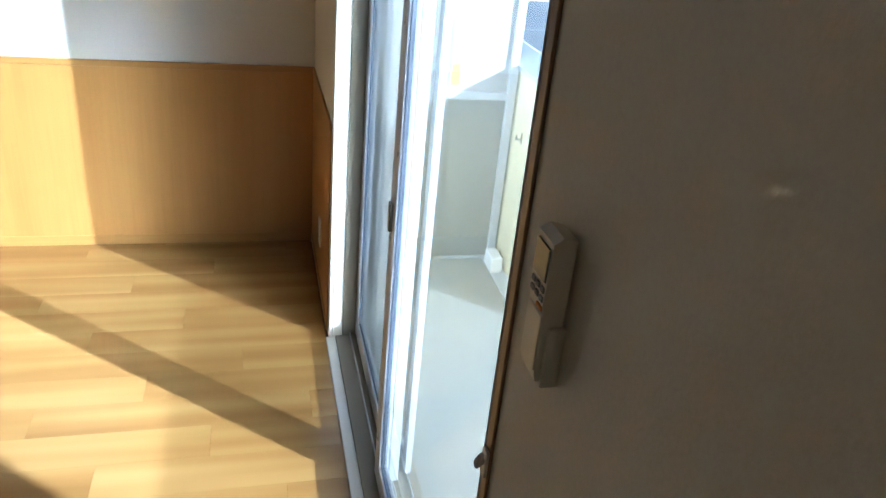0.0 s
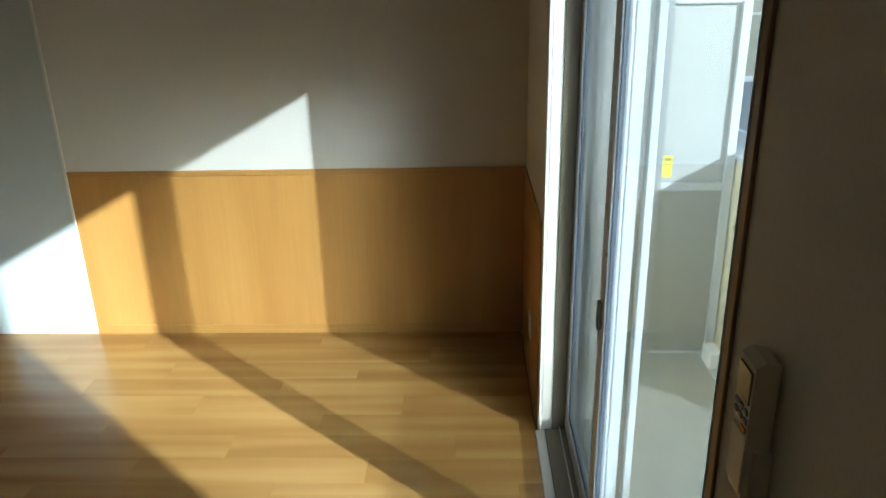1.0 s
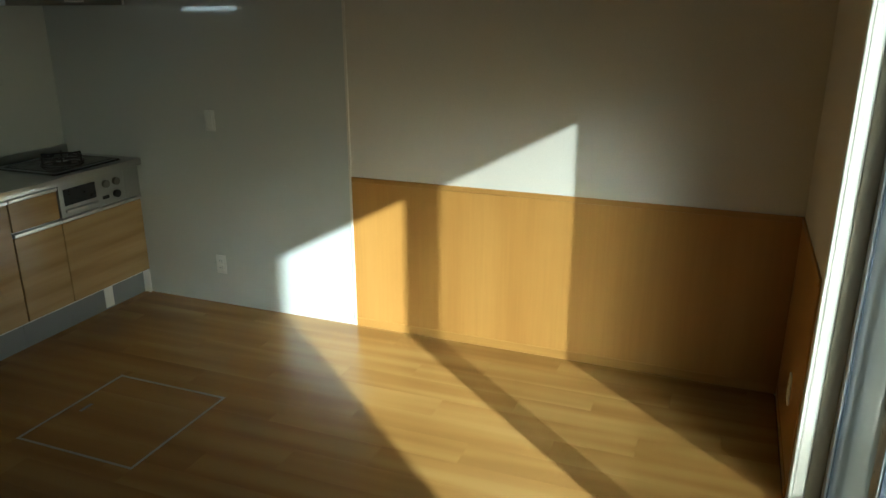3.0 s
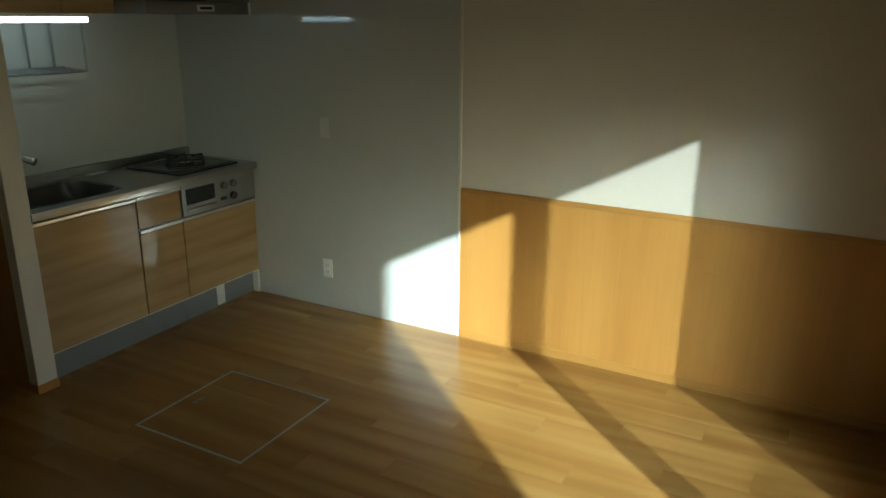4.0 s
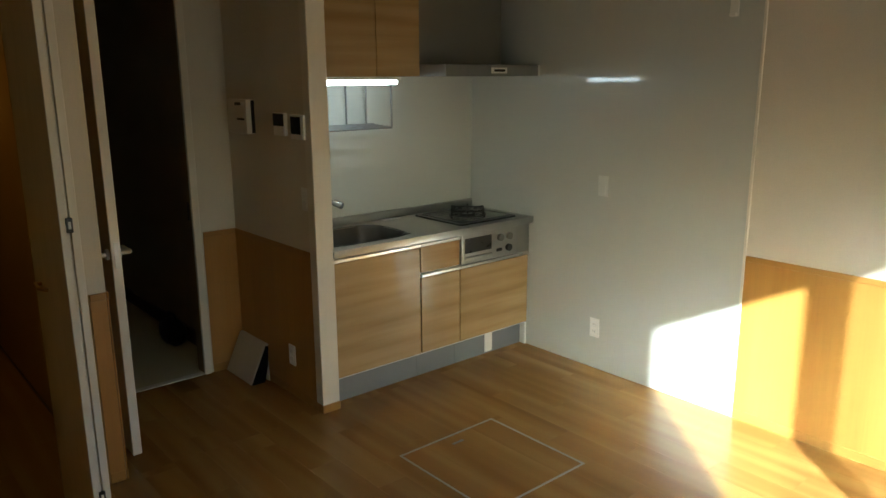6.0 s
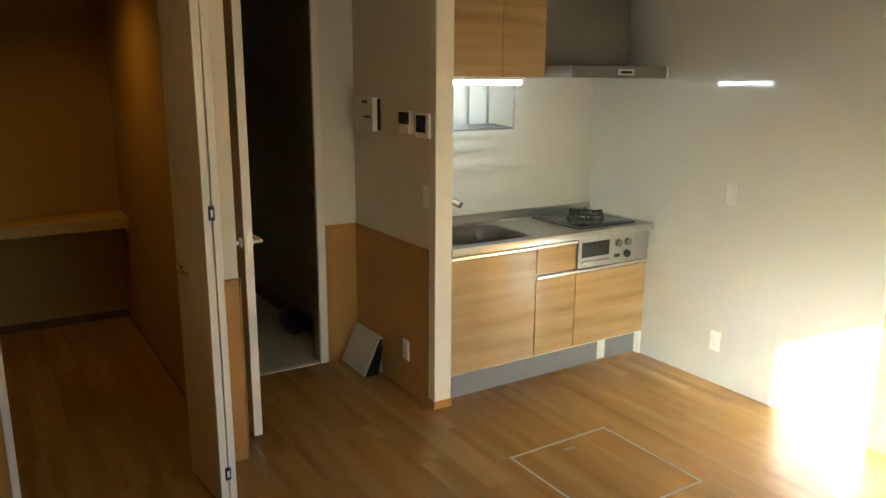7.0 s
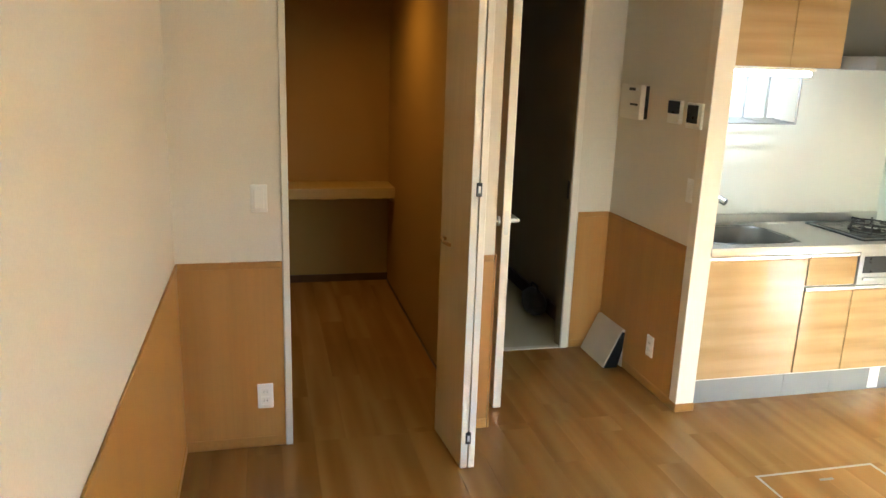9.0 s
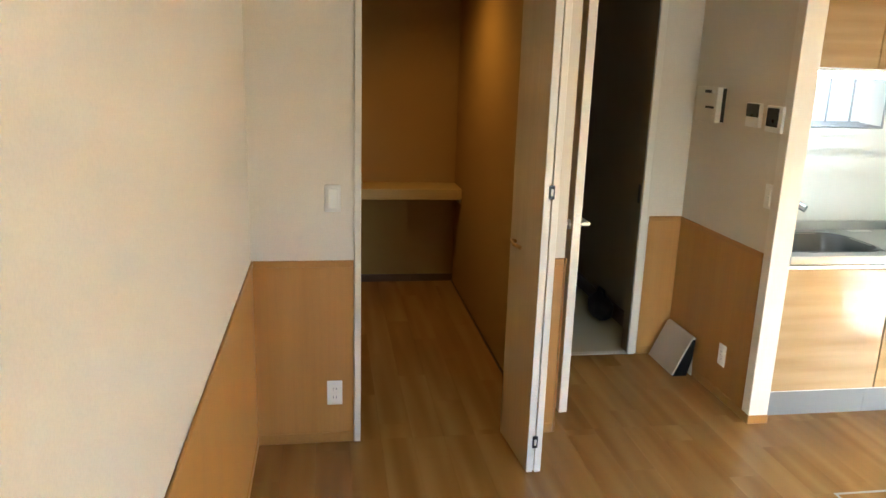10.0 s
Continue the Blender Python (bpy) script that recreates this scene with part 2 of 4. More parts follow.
# outer sash glass: more of the added film, for the glow on the wall
GLOW_GLASS = pane("glow_window_glass", (0.98, 0.992, 0.99), film_share=0.48)
GLOW_GLASS_BACK = pane("glow_window_glass_outer_face", (0.98, 0.992, 0.99), gloss=False, film_share=0.48)
SUN_DIMMER = pane("sun_dimming_sheet", (0.92, 0.91, 0.89), veil=0.2)
MESH = pane("insect_mesh", (1, 1, 1), veil=0.34)
LED = glowing("led_diffuser", (0.91, 0.97, 1.0), 2.8)
HALL_FLOOR = plain("hall_vinyl", (0.60, 0.54, 0.36), 0.4, wear=0.15, scale=9.0)
# hall walls and door lining: the hall's shade is put into this colour
DIMMED_HALL = plaster("dimmed_hall_wallpaper", (0.25, 0.20, 0.125), (0.28, 0.23, 0.15), 0.75)
DARK_WOOD = wood("dark_wood", (0.06, 0.032, 0.016), (0.085, 0.045, 0.022), (0.11, 0.06, 0.03), "x", 0.45)
BALCONY_FLOOR = plain("balcony_sheet", (0.29, 0.285, 0.245), 0.6, wear=0.15, scale=14.0)
PARAPET = plaster("cream_siding", (0.62, 0.55, 0.34), (0.66, 0.59, 0.37), 0.7, fine=60.0)
SIDING = plaster("white_siding", (0.70, 0.70, 0.68), (0.75, 0.75, 0.72), 0.7, fine=60.0)
BOARD = plain("partition_board", (0.35, 0.342, 0.32), 0.5, wear=0.04, scale=6.0)
BOARD_GREY = plain("partition_board_lower", (0.20, 0.20, 0.175), 0.5, wear=0.06, scale=6.0)
YELLOW = plain("yellow_sticker", (0.80, 0.68, 0.03), 0.5)
INK = plain("sticker_print", (0.12, 0.10, 0.02), 0.6)
KNOB = plain("knob_grey", (0.19, 0.18, 0.16), 0.4)
BOX_FACE = plain("aged_box_face", (0.56, 0.50, 0.39), 0.5, wear=0.08, scale=12.0)
EDGING = plain("dull_hatch_edging", (0.50, 0.46, 0.38), 0.45, metal=0.4, wear=0.35, scale=6.0)
MATT_BLACK = plain("matt_black_felt", (0.012, 0.012, 0.012), 0.95)
MATT_BLACK.node_tree.nodes["Principled BSDF"].inputs["Specular IOR Level"].default_value = 0.08
BLANK = plain("blank_plate", (0.66, 0.665, 0.62), 0.3, wear=0.03)
ORANGE = plain("orange_button", (0.6, 0.2, 0.02), 0.4)

# ---------------------------------------------------------------- plan
XE, XW2 = 0.265, 0.42           # window wall: room face and outer face
YN, YS, XW = 3.51, -0.576, -3.49  # wainscot wall, wall behind, closet wall
CEIL = 2.40
WT = 0.887                      # top of the wainscot
WIN0, WIN1, HEAD = 0.72, 2.62, 1.948   # window opening
XH, XC = -4.43, -6.08           # hall door wall, back of the closet
XK = -4.06                      # back of the kitchen

structure("ground_slab", boxes((-6.3, XW2, -0.75, 3.66, -0.35, -0.0125)), SUBFLOOR, "dark timber subfloor under the oak boards", "floor")
structure("ceiling", boxes((-6.75, XW2, -0.75, 3.66, CEIL, CEIL + 0.12)), CEILING, "plain unseen papered ceiling, toned down to cut bounced light", "ceiling")
structure("wall_north", boxes((-4.2, XW2, YN, 3.66, -0.3, CEIL)), WALLPAPER, "off-white papered wall above honey wood wainscot", "wall")
structure("wall_south", boxes((-3.57, XW2, -0.72, YS, -0.3, CEIL)), WALLPAPER, "off-white papered wall above honey wood wainscot", "wall")
structure("wall_east", boxes((XE, XW2, YS, WIN0, -0.3, CEIL), (XE, XW2, WIN1, YN, -0.3, CEIL), (XE, XW2, WIN0, WIN1, HEAD, CEIL),
                             (XE, XW2, WIN0, WIN1, -0.3, -0.014)), WALLPAPER, "papered window wall with a wide sliding window", "wall")
structure("wall_west", boxes((XW - 0.08, XW, YS, -0.115, -0.012, CEIL), (XW - 0.08, XW, -0.115, 0.765, 2.375, CEIL)),
          WALLPAPER, "papered wall beside the open closet", "wall")
structure("wall_closet_side", boxes((XC, XW, 0.765, 0.845, -0.012, CEIL)), SHADED_CLOSET_PAPER, "papered wall between closet and hall door, browned for warm shade", "wall")
structure("wall_closet_back", boxes((XC - 0.1, XC, -0.33, 0.845, -0.012, CEIL)), SHADED_CLOSET_PAPER, "papered closet back wall, browned for warm shade", "wall")
structure("wall_closet_left", boxes((XC, XW - 0.08, -0.33, -0.25, -0.012, CEIL)), SHADED_CLOSET_PAPER, "papered closet side wall, browned for warm shade", "wall")
structure("wall_hall_door", boxes((XH - 0.1, XH, 0.845, 0.93, -0.012, CEIL), (XH - 0.1, XH, 1.625, 1.885, -0.012, CEIL),
                                  (XH - 0.1, XH, 0.93, 1.625, 2.375, CEIL)), WALLPAPER, "papered wall round the hall doorway", "wall")
structure("wall_wing", boxes((XH - 0.1, -3.475, 1.885, 1.975, -0.012, CEIL)), WALLPAPER, "short papered wing wall beside the kitchen", "wall")
structure("wall_kitchen_back", boxes((XK - 0.14, XK, 1.975, YN, -0.012, CEIL)), PANEL, "pale glossy panel wall behind the kitchen worktop", "wall")
structure("wall_hall_right", boxes((-6.7, XH - 0.1, 1.80, 1.975, -0.05, CEIL)), DIMMED_HALL, "papered hall wall, toned dark for the unlit hall", "wall")
structure("wall_hall_end", boxes((-6.8, -6.7, 0.765, 1.975, -0.05, CEIL), (-6.7, XC, 0.765, 0.845, -0.05, CEIL)), DIMMED_HALL, "papered hall end wall, toned dark for the unlit hall", "wall")
structure("hall_floor", boxes((-6.7, XH + 0.0, 0.845, 1.885, -0.05, -0.004)), HALL_FLOOR, "light grey vinyl floor of the hall", "floor")
structure("hall_baseboard", boxes((-6.7, XH - 0.1, 1.782, 1.80, -0.004, 0.10)), DARK_WOOD, "dark wooden baseboard of the hall", "baseboard")
structure("threshold", boxes((XH - 0.045, XH + 0.005, 0.93, 1.625, -0.02, 0.004), bevel=0.002), TRIM, "pale threshold strip under the hall door", "threshold")
structure("kitchen_panel", boxes((XK, -2.012, YN - 0.006, YN, 0.0, CEIL)), PANEL, "glossy pale panel wall beside the kitchen", "wall panel")
structure("panel_edge_trim", boxes((-2.012, -1.998, YN - 0.011, YN, 0.0, CEIL), bevel=0.002), TRIM, "slim cream edge strip of the glossy panel", "trim")

# honey wood wainscot with its cap rail and baseboard
WAINS = "honey-coloured wood-grain wainscot sheet with a cap rail"


def wainscot(tag, x0, x1, y0, y1, out):
    """out: the axis and sign along which it stands proud of its wall."""
    def grown(t):
        a = [x0, x1, y0, y1]
        i = {"-y": 2, "+y": 3, "-x": 0, "+x": 1}[out]
        a[i] += -t if out[0] == "-" else t
        return a
    up = 0.0006 if out[1] == "x" else 0.0
    structure("wainscot_" + tag, boxes((*grown(0.006), 0.05, WT - 0.03)), WAINSCOT, WAINS, "wainscot")
    structure("wainscot_cap_" + tag, boxes((*grown(0.010), WT - 0.03 - up, WT + up), bevel=0.004, seg=2), WAINSCOT_TRIM, "honey wood cap rail of the wainscot", "trim")
    structure("baseboard_" + tag, boxes((*grown(0.009), 0.0, 0.05 + up), bevel=0.002), WAINSCOT_TRIM, "honey wood baseboard below the wainscot", "baseboard")


wainscot("north", -1.998, XE, YN, YN, "-y")
wainscot("east", XE, XE, 2.665, YN - 0.0062, "-x")
wainscot("east_near", XE, XE, YS + 0.0062, 0.713, "-x")
wainscot("south", XW, XE, YS, YS, "+y")
wainscot("west", XW, XW, YS + 0.0062, -0.13, "+x")
wainscot("closet_end", XW, XW + 0.004, 0.775, 0.84, "+x")
wainscot("closet_flank", XH + 0.03, XW + 0.0098, 0.845, 0.845, "+y")
wainscot("hall", XH, XH, 1.675, 1.8788, "+x")
wainscot("wing", XH, -3.54, 1.885, 1.885, "-y")

# end trim of the wing wall, on its little plinth
structure("wing_end_trim", boxes((-3.535, -3.468, 1.877, 1.983, 0.045, CEIL), bevel=0.003), TRIM, "cream corner trim on the wing wall's end", "trim")
structure("wing_end_plinth", boxes((-3.538, -3.464, 1.873, 1.987, 0.0, 0.045), bevel=0.003), WAINSCOT_TRIM, "small wooden plinth under the corner trim", "baseboard")
structure("closet_end_trim", boxes((XW, XW + 0.002, 0.766, 0.844, WT, CEIL)), WALLPAPER, "papered end of the closet side wall", "trim")

# closet: jamb, baseboards, shelf
structure("closet_jamb", boxes((XW - 0.085, XW + 0.014, -0.128, -0.098, 0.0, 2.375), (XW - 0.085, XW + 0.006, -0.115, 0.765, 2.35, 2.375),
                               (XW - 0.085, XW + 0.002, 0.715, 0.765, 0.0, 2.35), bevel=0.003), TRIM, "slim cream door casing of the closet", "trim")
structure("closet_baseboard", boxes((XC, XC + 0.012, -0.25, 0.765, 0.0, 0.06), (XC + 0.012, XW - 0.1, 0.754, 0.765, 0.0, 0.006)), DARK_WOOD,
          "dark wooden baseboard inside the closet", "baseboard")
shelf = thing("closet_shelf", (-5.9, 0.25, 0.73), "thick pale wooden shelf across the closet", "shelf")
part("board", boxes((XC, -5.75, -0.25, 0.765, 0.735, 0.815), bevel=0.003), wood("shelf_board", (0.50, 0.385, 0.15), (0.55, 0.425, 0.17), (0.60, 0.465, 0.195), "y", 0.45), shelf)
part("cleat", boxes((XC, -5.78, 0.747, 0.765, 0.70, 0.735)), DOOR_FACE, shelf)

# hall doorway casing
structure("hall_door_casing", boxes((XH - 0.012, XH + 0.014, 1.618, 1.660, 0.0, 2.375), (XH - 0.012, XH + 0.014, 0.925, 0.950, 0.0, 2.375),
                                    (XH - 0.012, XH + 0.014, 0.95, 1.618, 2.35, 2.375), bevel=0.003), TRIM, "cream casing of the hall doorway", "trim")
# lining takes the dark hall colour in place of the doorway's shade
structure("hall_door_lining", boxes((XH - 0.105, XH - 0.012, 1.621, 1.64, 0.0, 2.375), (XH - 0.105, XH - 0.012, 0.925, 0.948, 0.0, 2.375)), DIMMED_HALL, "hall doorway lining, darkened for its shade", "trim")
structure("door_strike", boxes((XH - 0.06, XH - 0.035, 1.617, 1.6212, 0.96, 1.07)), BLACK, "dark metal strike plate in the casing", "trim")

# ---------------------------------------------------------------- sliding window
structure("window_casing", boxes((XE + 0.011, 0.318, WIN1 - 0.014, WIN1, 0.0, HEAD), (XE - 0.002, XE + 0.011, WIN1 - 0.014, WIN1 + 0.03, 0.0, HEAD + 0.03), (XE - 0.006, XE + 0.002, WIN0 - 0.006, WIN0 - 0.001, 0.0, HEAD + 0.03),
                                 (XE - 0.015, 0.318, WIN0, WIN1, HEAD - 0.004, HEAD + 0.03), bevel=0.003), TRIM, "cream painted timber casing round the window", "trim")
# brown strip added in place of the casing's dark near side
structure("window_edge_trim", boxes((XE - 0.0045, XE, 0.697, WIN0 - 0.0065, WT + 0.002, HEAD + 0.03), bevel=0.001), BROWN_TRIM, "narrow brown strip added along the window casing", "trim")
structure("window_sill", boxes((XE - 0.012, 0.290, WIN0 + 0.014, WIN1 - 0.014, -0.010, 0.006), bevel=0.002), TRIM, "low cream sill strip of the sliding window", "sill")
win = thing("window_1", (0.37, 1.67, 0.0), "white-framed two-leaf sliding glass window, closed", "window", kind="structure")
wf = part("window_frame", boxes((0.318, 0.455, WIN1 - 0.016, WIN1, 0.0, HEAD), (0.318, 0.455, WIN0, WIN0 + 0.016, 0.0, HEAD),
                                (0.318, 0.455, WIN0, WIN1, HEAD - 0.02, HEAD), (0.2905, 0.47, WIN0 + 0.016, WIN1 - 0.016, -0.012, 0.012),
                                bevel=0.0015), SASH_GREY, win, "grey metal window frame")
part("track", boxes((0.348, 0.352, WIN0 + 0.016, WIN1 - 0.016, 0.012, 0.024), (0.384, 0.388, WIN0 + 0.016, WIN1 - 0.016, 0.012, 0.024),
                    (0.436, 0.440, WIN0 + 0.016, WIN1 - 0.016, 0.012, 0.022)), ALU, wf, "bright running tracks")


def sash(x0, x1, y0, y1, zb, label, w0=0.052, w1=0.052, glass=(GLASS, GLASS_BACK)):
    s = part("sash", boxes((x0, x1, y0, y0 + w0, zb, HEAD - 0.02), (x0, x1, y1 - w1, y1, zb, HEAD - 0.02),
                           (x0, x1, y0 + w0, y1 - w1, zb, zb + 0.075), (x0, x1, y0 + w0, y1 - w1, HEAD - 0.075, HEAD - 0.02),
                           bevel=0.002), SASH, win, label)
    xm = (x0 + x1) / 2
    g = part("pane", boxes((xm - 0.0025, xm + 0.0025, y0 + w0 - 0.004, y1 - w1 + 0.004, zb + 0.07, HEAD - 0.07)), glass[0], s, smooth=False)
    g.data.materials.append(glass[1])
    for f in g.data.polygons:
        f.material_index = 0 if f.normal.x < -0.5 else 1
    g.visible_shadow = False
    e = 0.004
    part("gasket", boxes((xm - 0.008, xm + 0.008, y0 + w0, y0 + w0 + e, zb + 0.075, HEAD - 0.075),
                         (xm - 0.008, xm + 0.008, y1 - w1 - e, y1 - w1, zb + 0.075, HEAD - 0.075),
                         (xm - 0.008, xm + 0.008, y0 + w0 + 0.004, y1 - w1 - 0.004, zb + 0.075, zb + 0.075 + e)), SASH_DARK, s, "dark rubber gasket")
    return s


inner = sash(0.335, 0.365, WIN0 + 0.016, 1.815, 0.022, "white metal sash on the room-side track", w1=0.072)
outer = sash(0.371, 0.401, 1.760, WIN1 - 0.016, 0.022, "white metal sash on the outer track", glass=(GLOW_GLASS, GLOW_GLASS_BACK))
part("crescent_lock", boxes((0.325, 0.335, 1.775, 1.80, 0.88, 0.96), bevel=0.003), SASH_GREY, inner, "grey crescent lock")
screen = part("insect_screen", boxes((0.428, 0.448, 1.787, 1.830, 0.02, HEAD - 0.02), (0.428, 0.448, WIN1 - 0.05, WIN1 - 0.016, 0.02, HEAD - 0.02),
                                     (0.428, 0.448, 1.830, WIN1 - 0.05, 0.02, 0.07), (0.428, 0.448, 1.830, WIN1 - 0.05, HEAD - 0.055, HEAD - 0.02),
                                     bevel=0.002), SASH, win, "white framed insect screen outside")
part("screen_mesh", boxes((0.4375, 0.4385, 1.828, WIN1 - 0.048, 0.068, HEAD - 0.053)), MESH, screen, "fine grey insect mesh", smooth=False)

# ---------------------------------------------------------------- balcony and distance
BZ, PY = -0.324, 3.866
structure("balcony_floor", boxes((XW2, 1.41, 0.0, PY + 0.6, -0.9, BZ)), BALCONY_FLOOR, "pale grey sheet floor of the balcony", "balcony floor")
structure("parapet", boxes((1.393, 1.49, 3.1, 5.6, -0.9, 0.83), (1.393, 1.49, -0.5, 3.1, -0.9, BZ + 0.05)), PARAPET, "cream rendered balcony parapet", "parapet")
structure("parapet_coping", prism(((1.372, 0.83), (1.512, 0.83), (1.512, 0.912), (1.49, 0.916), (1.372, 0.852)), "y", 3.1, 5.6), SASH,
          "white metal coping on the balcony parapet", "coping")
# unseen panel, added to dim the low sun on the floor indoors
structure("sun_dimming_panel", boxes((1.44, 1.448, -0.5, 3.1, BZ + 0.05, 0.935)), SUN_DIMMER, "unseen clear panel added to dim the low sun", "balustrade")
# unseen wall, added so that its outer edge ends the sun patch indoors
structure("sun_cutting_wall", boxes((XW2, 1.52, -0.12, 0.026, -0.9, 3.2)), SIDING, "unseen white wall added to end the sun patch", "wall")
structure("wall_outside", boxes((XW2, 0.44, WIN1 + 0.02, 5.6, -0.9, 2.6), (XW2, 0.44, 0.026, WIN0 - 0.02, -0.9, 2.6)), SIDING, "white rendered outer wall", "wall")
# unseen soffit, added to keep sky light off the corner by the window
structure("sky_blocking_soffit", boxes((XW2, 1.52, -0.12, 5.6, 2.78, 2.95)), SIDING, "unseen white soffit added to hold back sky light", "soffit")
structure("gutter_channel", boxes((1.30, 1.393, 0.03, PY, BZ, BZ + 0.006)), SASH, "pale drain channel along the parapet", "drain")
structure("drain_cover", boxes((1.30, 1.37, 3.66, 3.80, BZ + 0.006, BZ + 0.10), bevel=0.006), WHITE, "small white drain cover beside the parapet", "drain")

ps = thing("balcony_partition", (0.99, PY, BZ), "white balcony partition with a grey lower board and metal frame", "partition")
PX0, PX1 = 1.007, 1.335
part("upper_board", boxes((PX0, PX1, PY + 0.012, PY + 0.018, 0.694, 1.602)), BOARD, ps, "white upper board")
part("lower_board", boxes((PX0, PX1, PY + 0.012, PY + 0.018, BZ + 0.01, 0.653)), BOARD_GREY, ps, "grey lower board")
part("side_board", boxes((0.44, 0.973, PY + 0.010, PY + 0.018, BZ, 1.70)), BOARD, ps, "white side board")
part("post", boxes((0.973, PX0, PY - 0.012, PY + 0.03, BZ, 1.70), bevel=0.002), POST_GREY, ps, "grey metal post")
part("post", boxes((PX1, 1.380, PY - 0.012, PY + 0.03, BZ, 1.648), bevel=0.002), SASH, ps, "white metal post")
part("rail", boxes((PX0, PX1, PY - 0.010, PY + 0.028, 1.602, 1.648), bevel=0.002), SASH, ps)
part("rail", boxes((PX0, PX1, PY - 0.010, PY + 0.028, 0.653, 0.694), bevel=0.002), SASH, ps)
part("bottom_rail", boxes((PX0, PX1, PY - 0.006, PY + 0.024, BZ, BZ + 0.012)), SASH, ps)
st = part("sticker", boxes((1.011, 1.062, PY + 0.0095, PY + 0.0115, 0.725, 0.840)), YELLOW, ps, "yellow warning sticker", smooth=False)
part("print_bar", boxes((1.022, 1.034, PY + 0.008, PY + 0.0094, 0.812, 0.828), (1.038, 1.053, PY + 0.008, PY + 0.0094, 0.812, 0.828),
                        (1.020, 1.036, PY + 0.008, PY + 0.0094, 0.787, 0.796), (1.040, 1.054, PY + 0.008, PY + 0.0094, 0.789, 0.795)), INK, st, "faint print bars", smooth=False)
hook = thing("parapet_hook", (1.38, 3.70, 0.49), "small metal hook on the cream parapet", "hook")
part("hook_plate", boxes((1.386, 1.393, 3.69, 3.71, 0.46, 0.52), bevel=0.001), SASH_GREY, hook)
part("hook_arm", bent_rod([(1.389, 3.70, 0.485), (1.36, 3.70, 0.485), (1.36, 3.70, 0.51)], 0.005), SASH_GREY, hook)

GZ = -0.9
grass_m, gn, gl_, gb = material("dry_grass", 0.9)
l1 = noise_tex(gn, gl_, coords(gn, gl_, (1, 1, 1)), 0.35, 6.0, 0.7)
gl_.new(ramp(gn, gl_, l1, ((0.3, (0.13, 0.12, 0.055)), (0.5, (0.21, 0.175, 0.105)), (0.7, (0.30, 0.25, 0.165)))), gb.inputs["Base Color"])
ROAD = plain("asphalt", (0.075, 0.082, 0.095), 0.85, wear=0.3, scale=30.0)
KERB = plain("kerb_concrete", (0.30, 0.295, 0.28), 0.8)
FAR_KERB = plain("old_concrete", (0.26, 0.25, 0.22), 0.85, wear=0.2)
structure("ground", boxes((-900, 1500, -900, 2400, GZ - 0.3, GZ)), grass_m, "dry patchy grass and earth reaching the distance", "ground")
structure("road", boxes((1.6, 300, 10.8, 18.5, GZ, GZ + 0.006)), ROAD, "blue-grey asphalt road", "road")
structure("kerb", boxes((1.6, 300, 18.5, 18.75, GZ, GZ + 0.14), bevel=0.02), KERB, "pale concrete kerb of the road", "kerb")
structure("road_line", boxes((1.6, 300, 14.6, 14.72, GZ + 0.007, GZ + 0.010)), KERB, "pale line on the road", "road line")
structure("far_kerb", boxes((-40, 300, 44.0, 44.2, GZ, GZ + 0.15)), FAR_KERB, "pale far kerb", "kerb")


def far_car(x, y, mat, label):
    c = thing("parked_car", (x, y, GZ), label, "car", "parked cars far off")
    body = [(-2.0, 0.3), (-2.0, 0.85), (-1.25, 0.98), (-0.7, 1.45), (1.1, 1.5), (1.75, 1.0), (2.0, 0.9), (2.0, 0.3)]
    bm = prism([(x + u, GZ + v) for u, v in body], "y", y - 0.8, y + 0.8)
    bmesh.ops.bevel(bm, geom=list(bm.edges), offset=0.06, segments=2, affect="EDGES")
    part("body", bm, mat, c)
    part("side_window", prism([(x - 0.75, GZ + 0.98), (x - 0.55, GZ + 1.38), (x + 1.0, GZ + 1.40), (x + 1.5, GZ + 1.0)], "y", y - 0.815, y - 0.79), SCREEN, c)
    for dx in (-1.25, 1.25):
        w = part("wheel", rods([((x + dx, y - 0.82, GZ + 0.31), (x + dx, y - 0.62, GZ + 0.31))], 0.31, 18), IRON, c)
        part("rim", rods([((x + dx, y - 0.835, GZ + 0.31), (x + dx, y - 0.815, GZ + 0.31))], 0.19, 14), ALU, w)


far_car(25.5, 70.0, WHITE, "white parked car far off beyond the grass")
far_car(33.0, 72.0, BLACK, "dark parked car far off beyond the grass")


def far_house(x0, x1, y0, y1, h, wallm, roofm, label):
    hs = thing("house", ((x0 + x1) / 2, (y0 + y1) / 2, GZ), label, "house", "houses far off")
    part("wall", boxes((x0, x1, y0, y1, GZ, GZ + h)), wallm, hs, smooth=False)
    ym = (y0 + y1) / 2
    part("roof", prism(((y0 - 0.5, GZ + h), (ym, GZ + h + 2.2), (y1 + 0.5, GZ + h)), "x", x0 - 0.5, x1 + 0.5), roofm, hs, smooth=False)
    k = int((x1 - x0) / 2.4)
    for i in range(k):
        xa = x0 + 0.8 + i * 2.4
        for zf in (0.9, 3.4):
            if zf + 1.3 < h:
                w = part("window", boxes((xa, xa + 1.2, y0 - 0.05, y0 + 0.02, GZ + zf, GZ + zf + 1.2)), SASH, hs)
                part("pane", boxes((xa + 0.06, xa + 1.14, y0 - 0.065, y0 - 0.05, GZ + zf + 0.06, GZ + zf + 1.14)), SCREEN, w, smooth=False)


BLUE_ROOF = plain("blue_roof", (0.13, 0.22, 0.42), 0.5)
BLUE_WALL = plain("blue_siding", (0.30, 0.42, 0.58), 0.6)
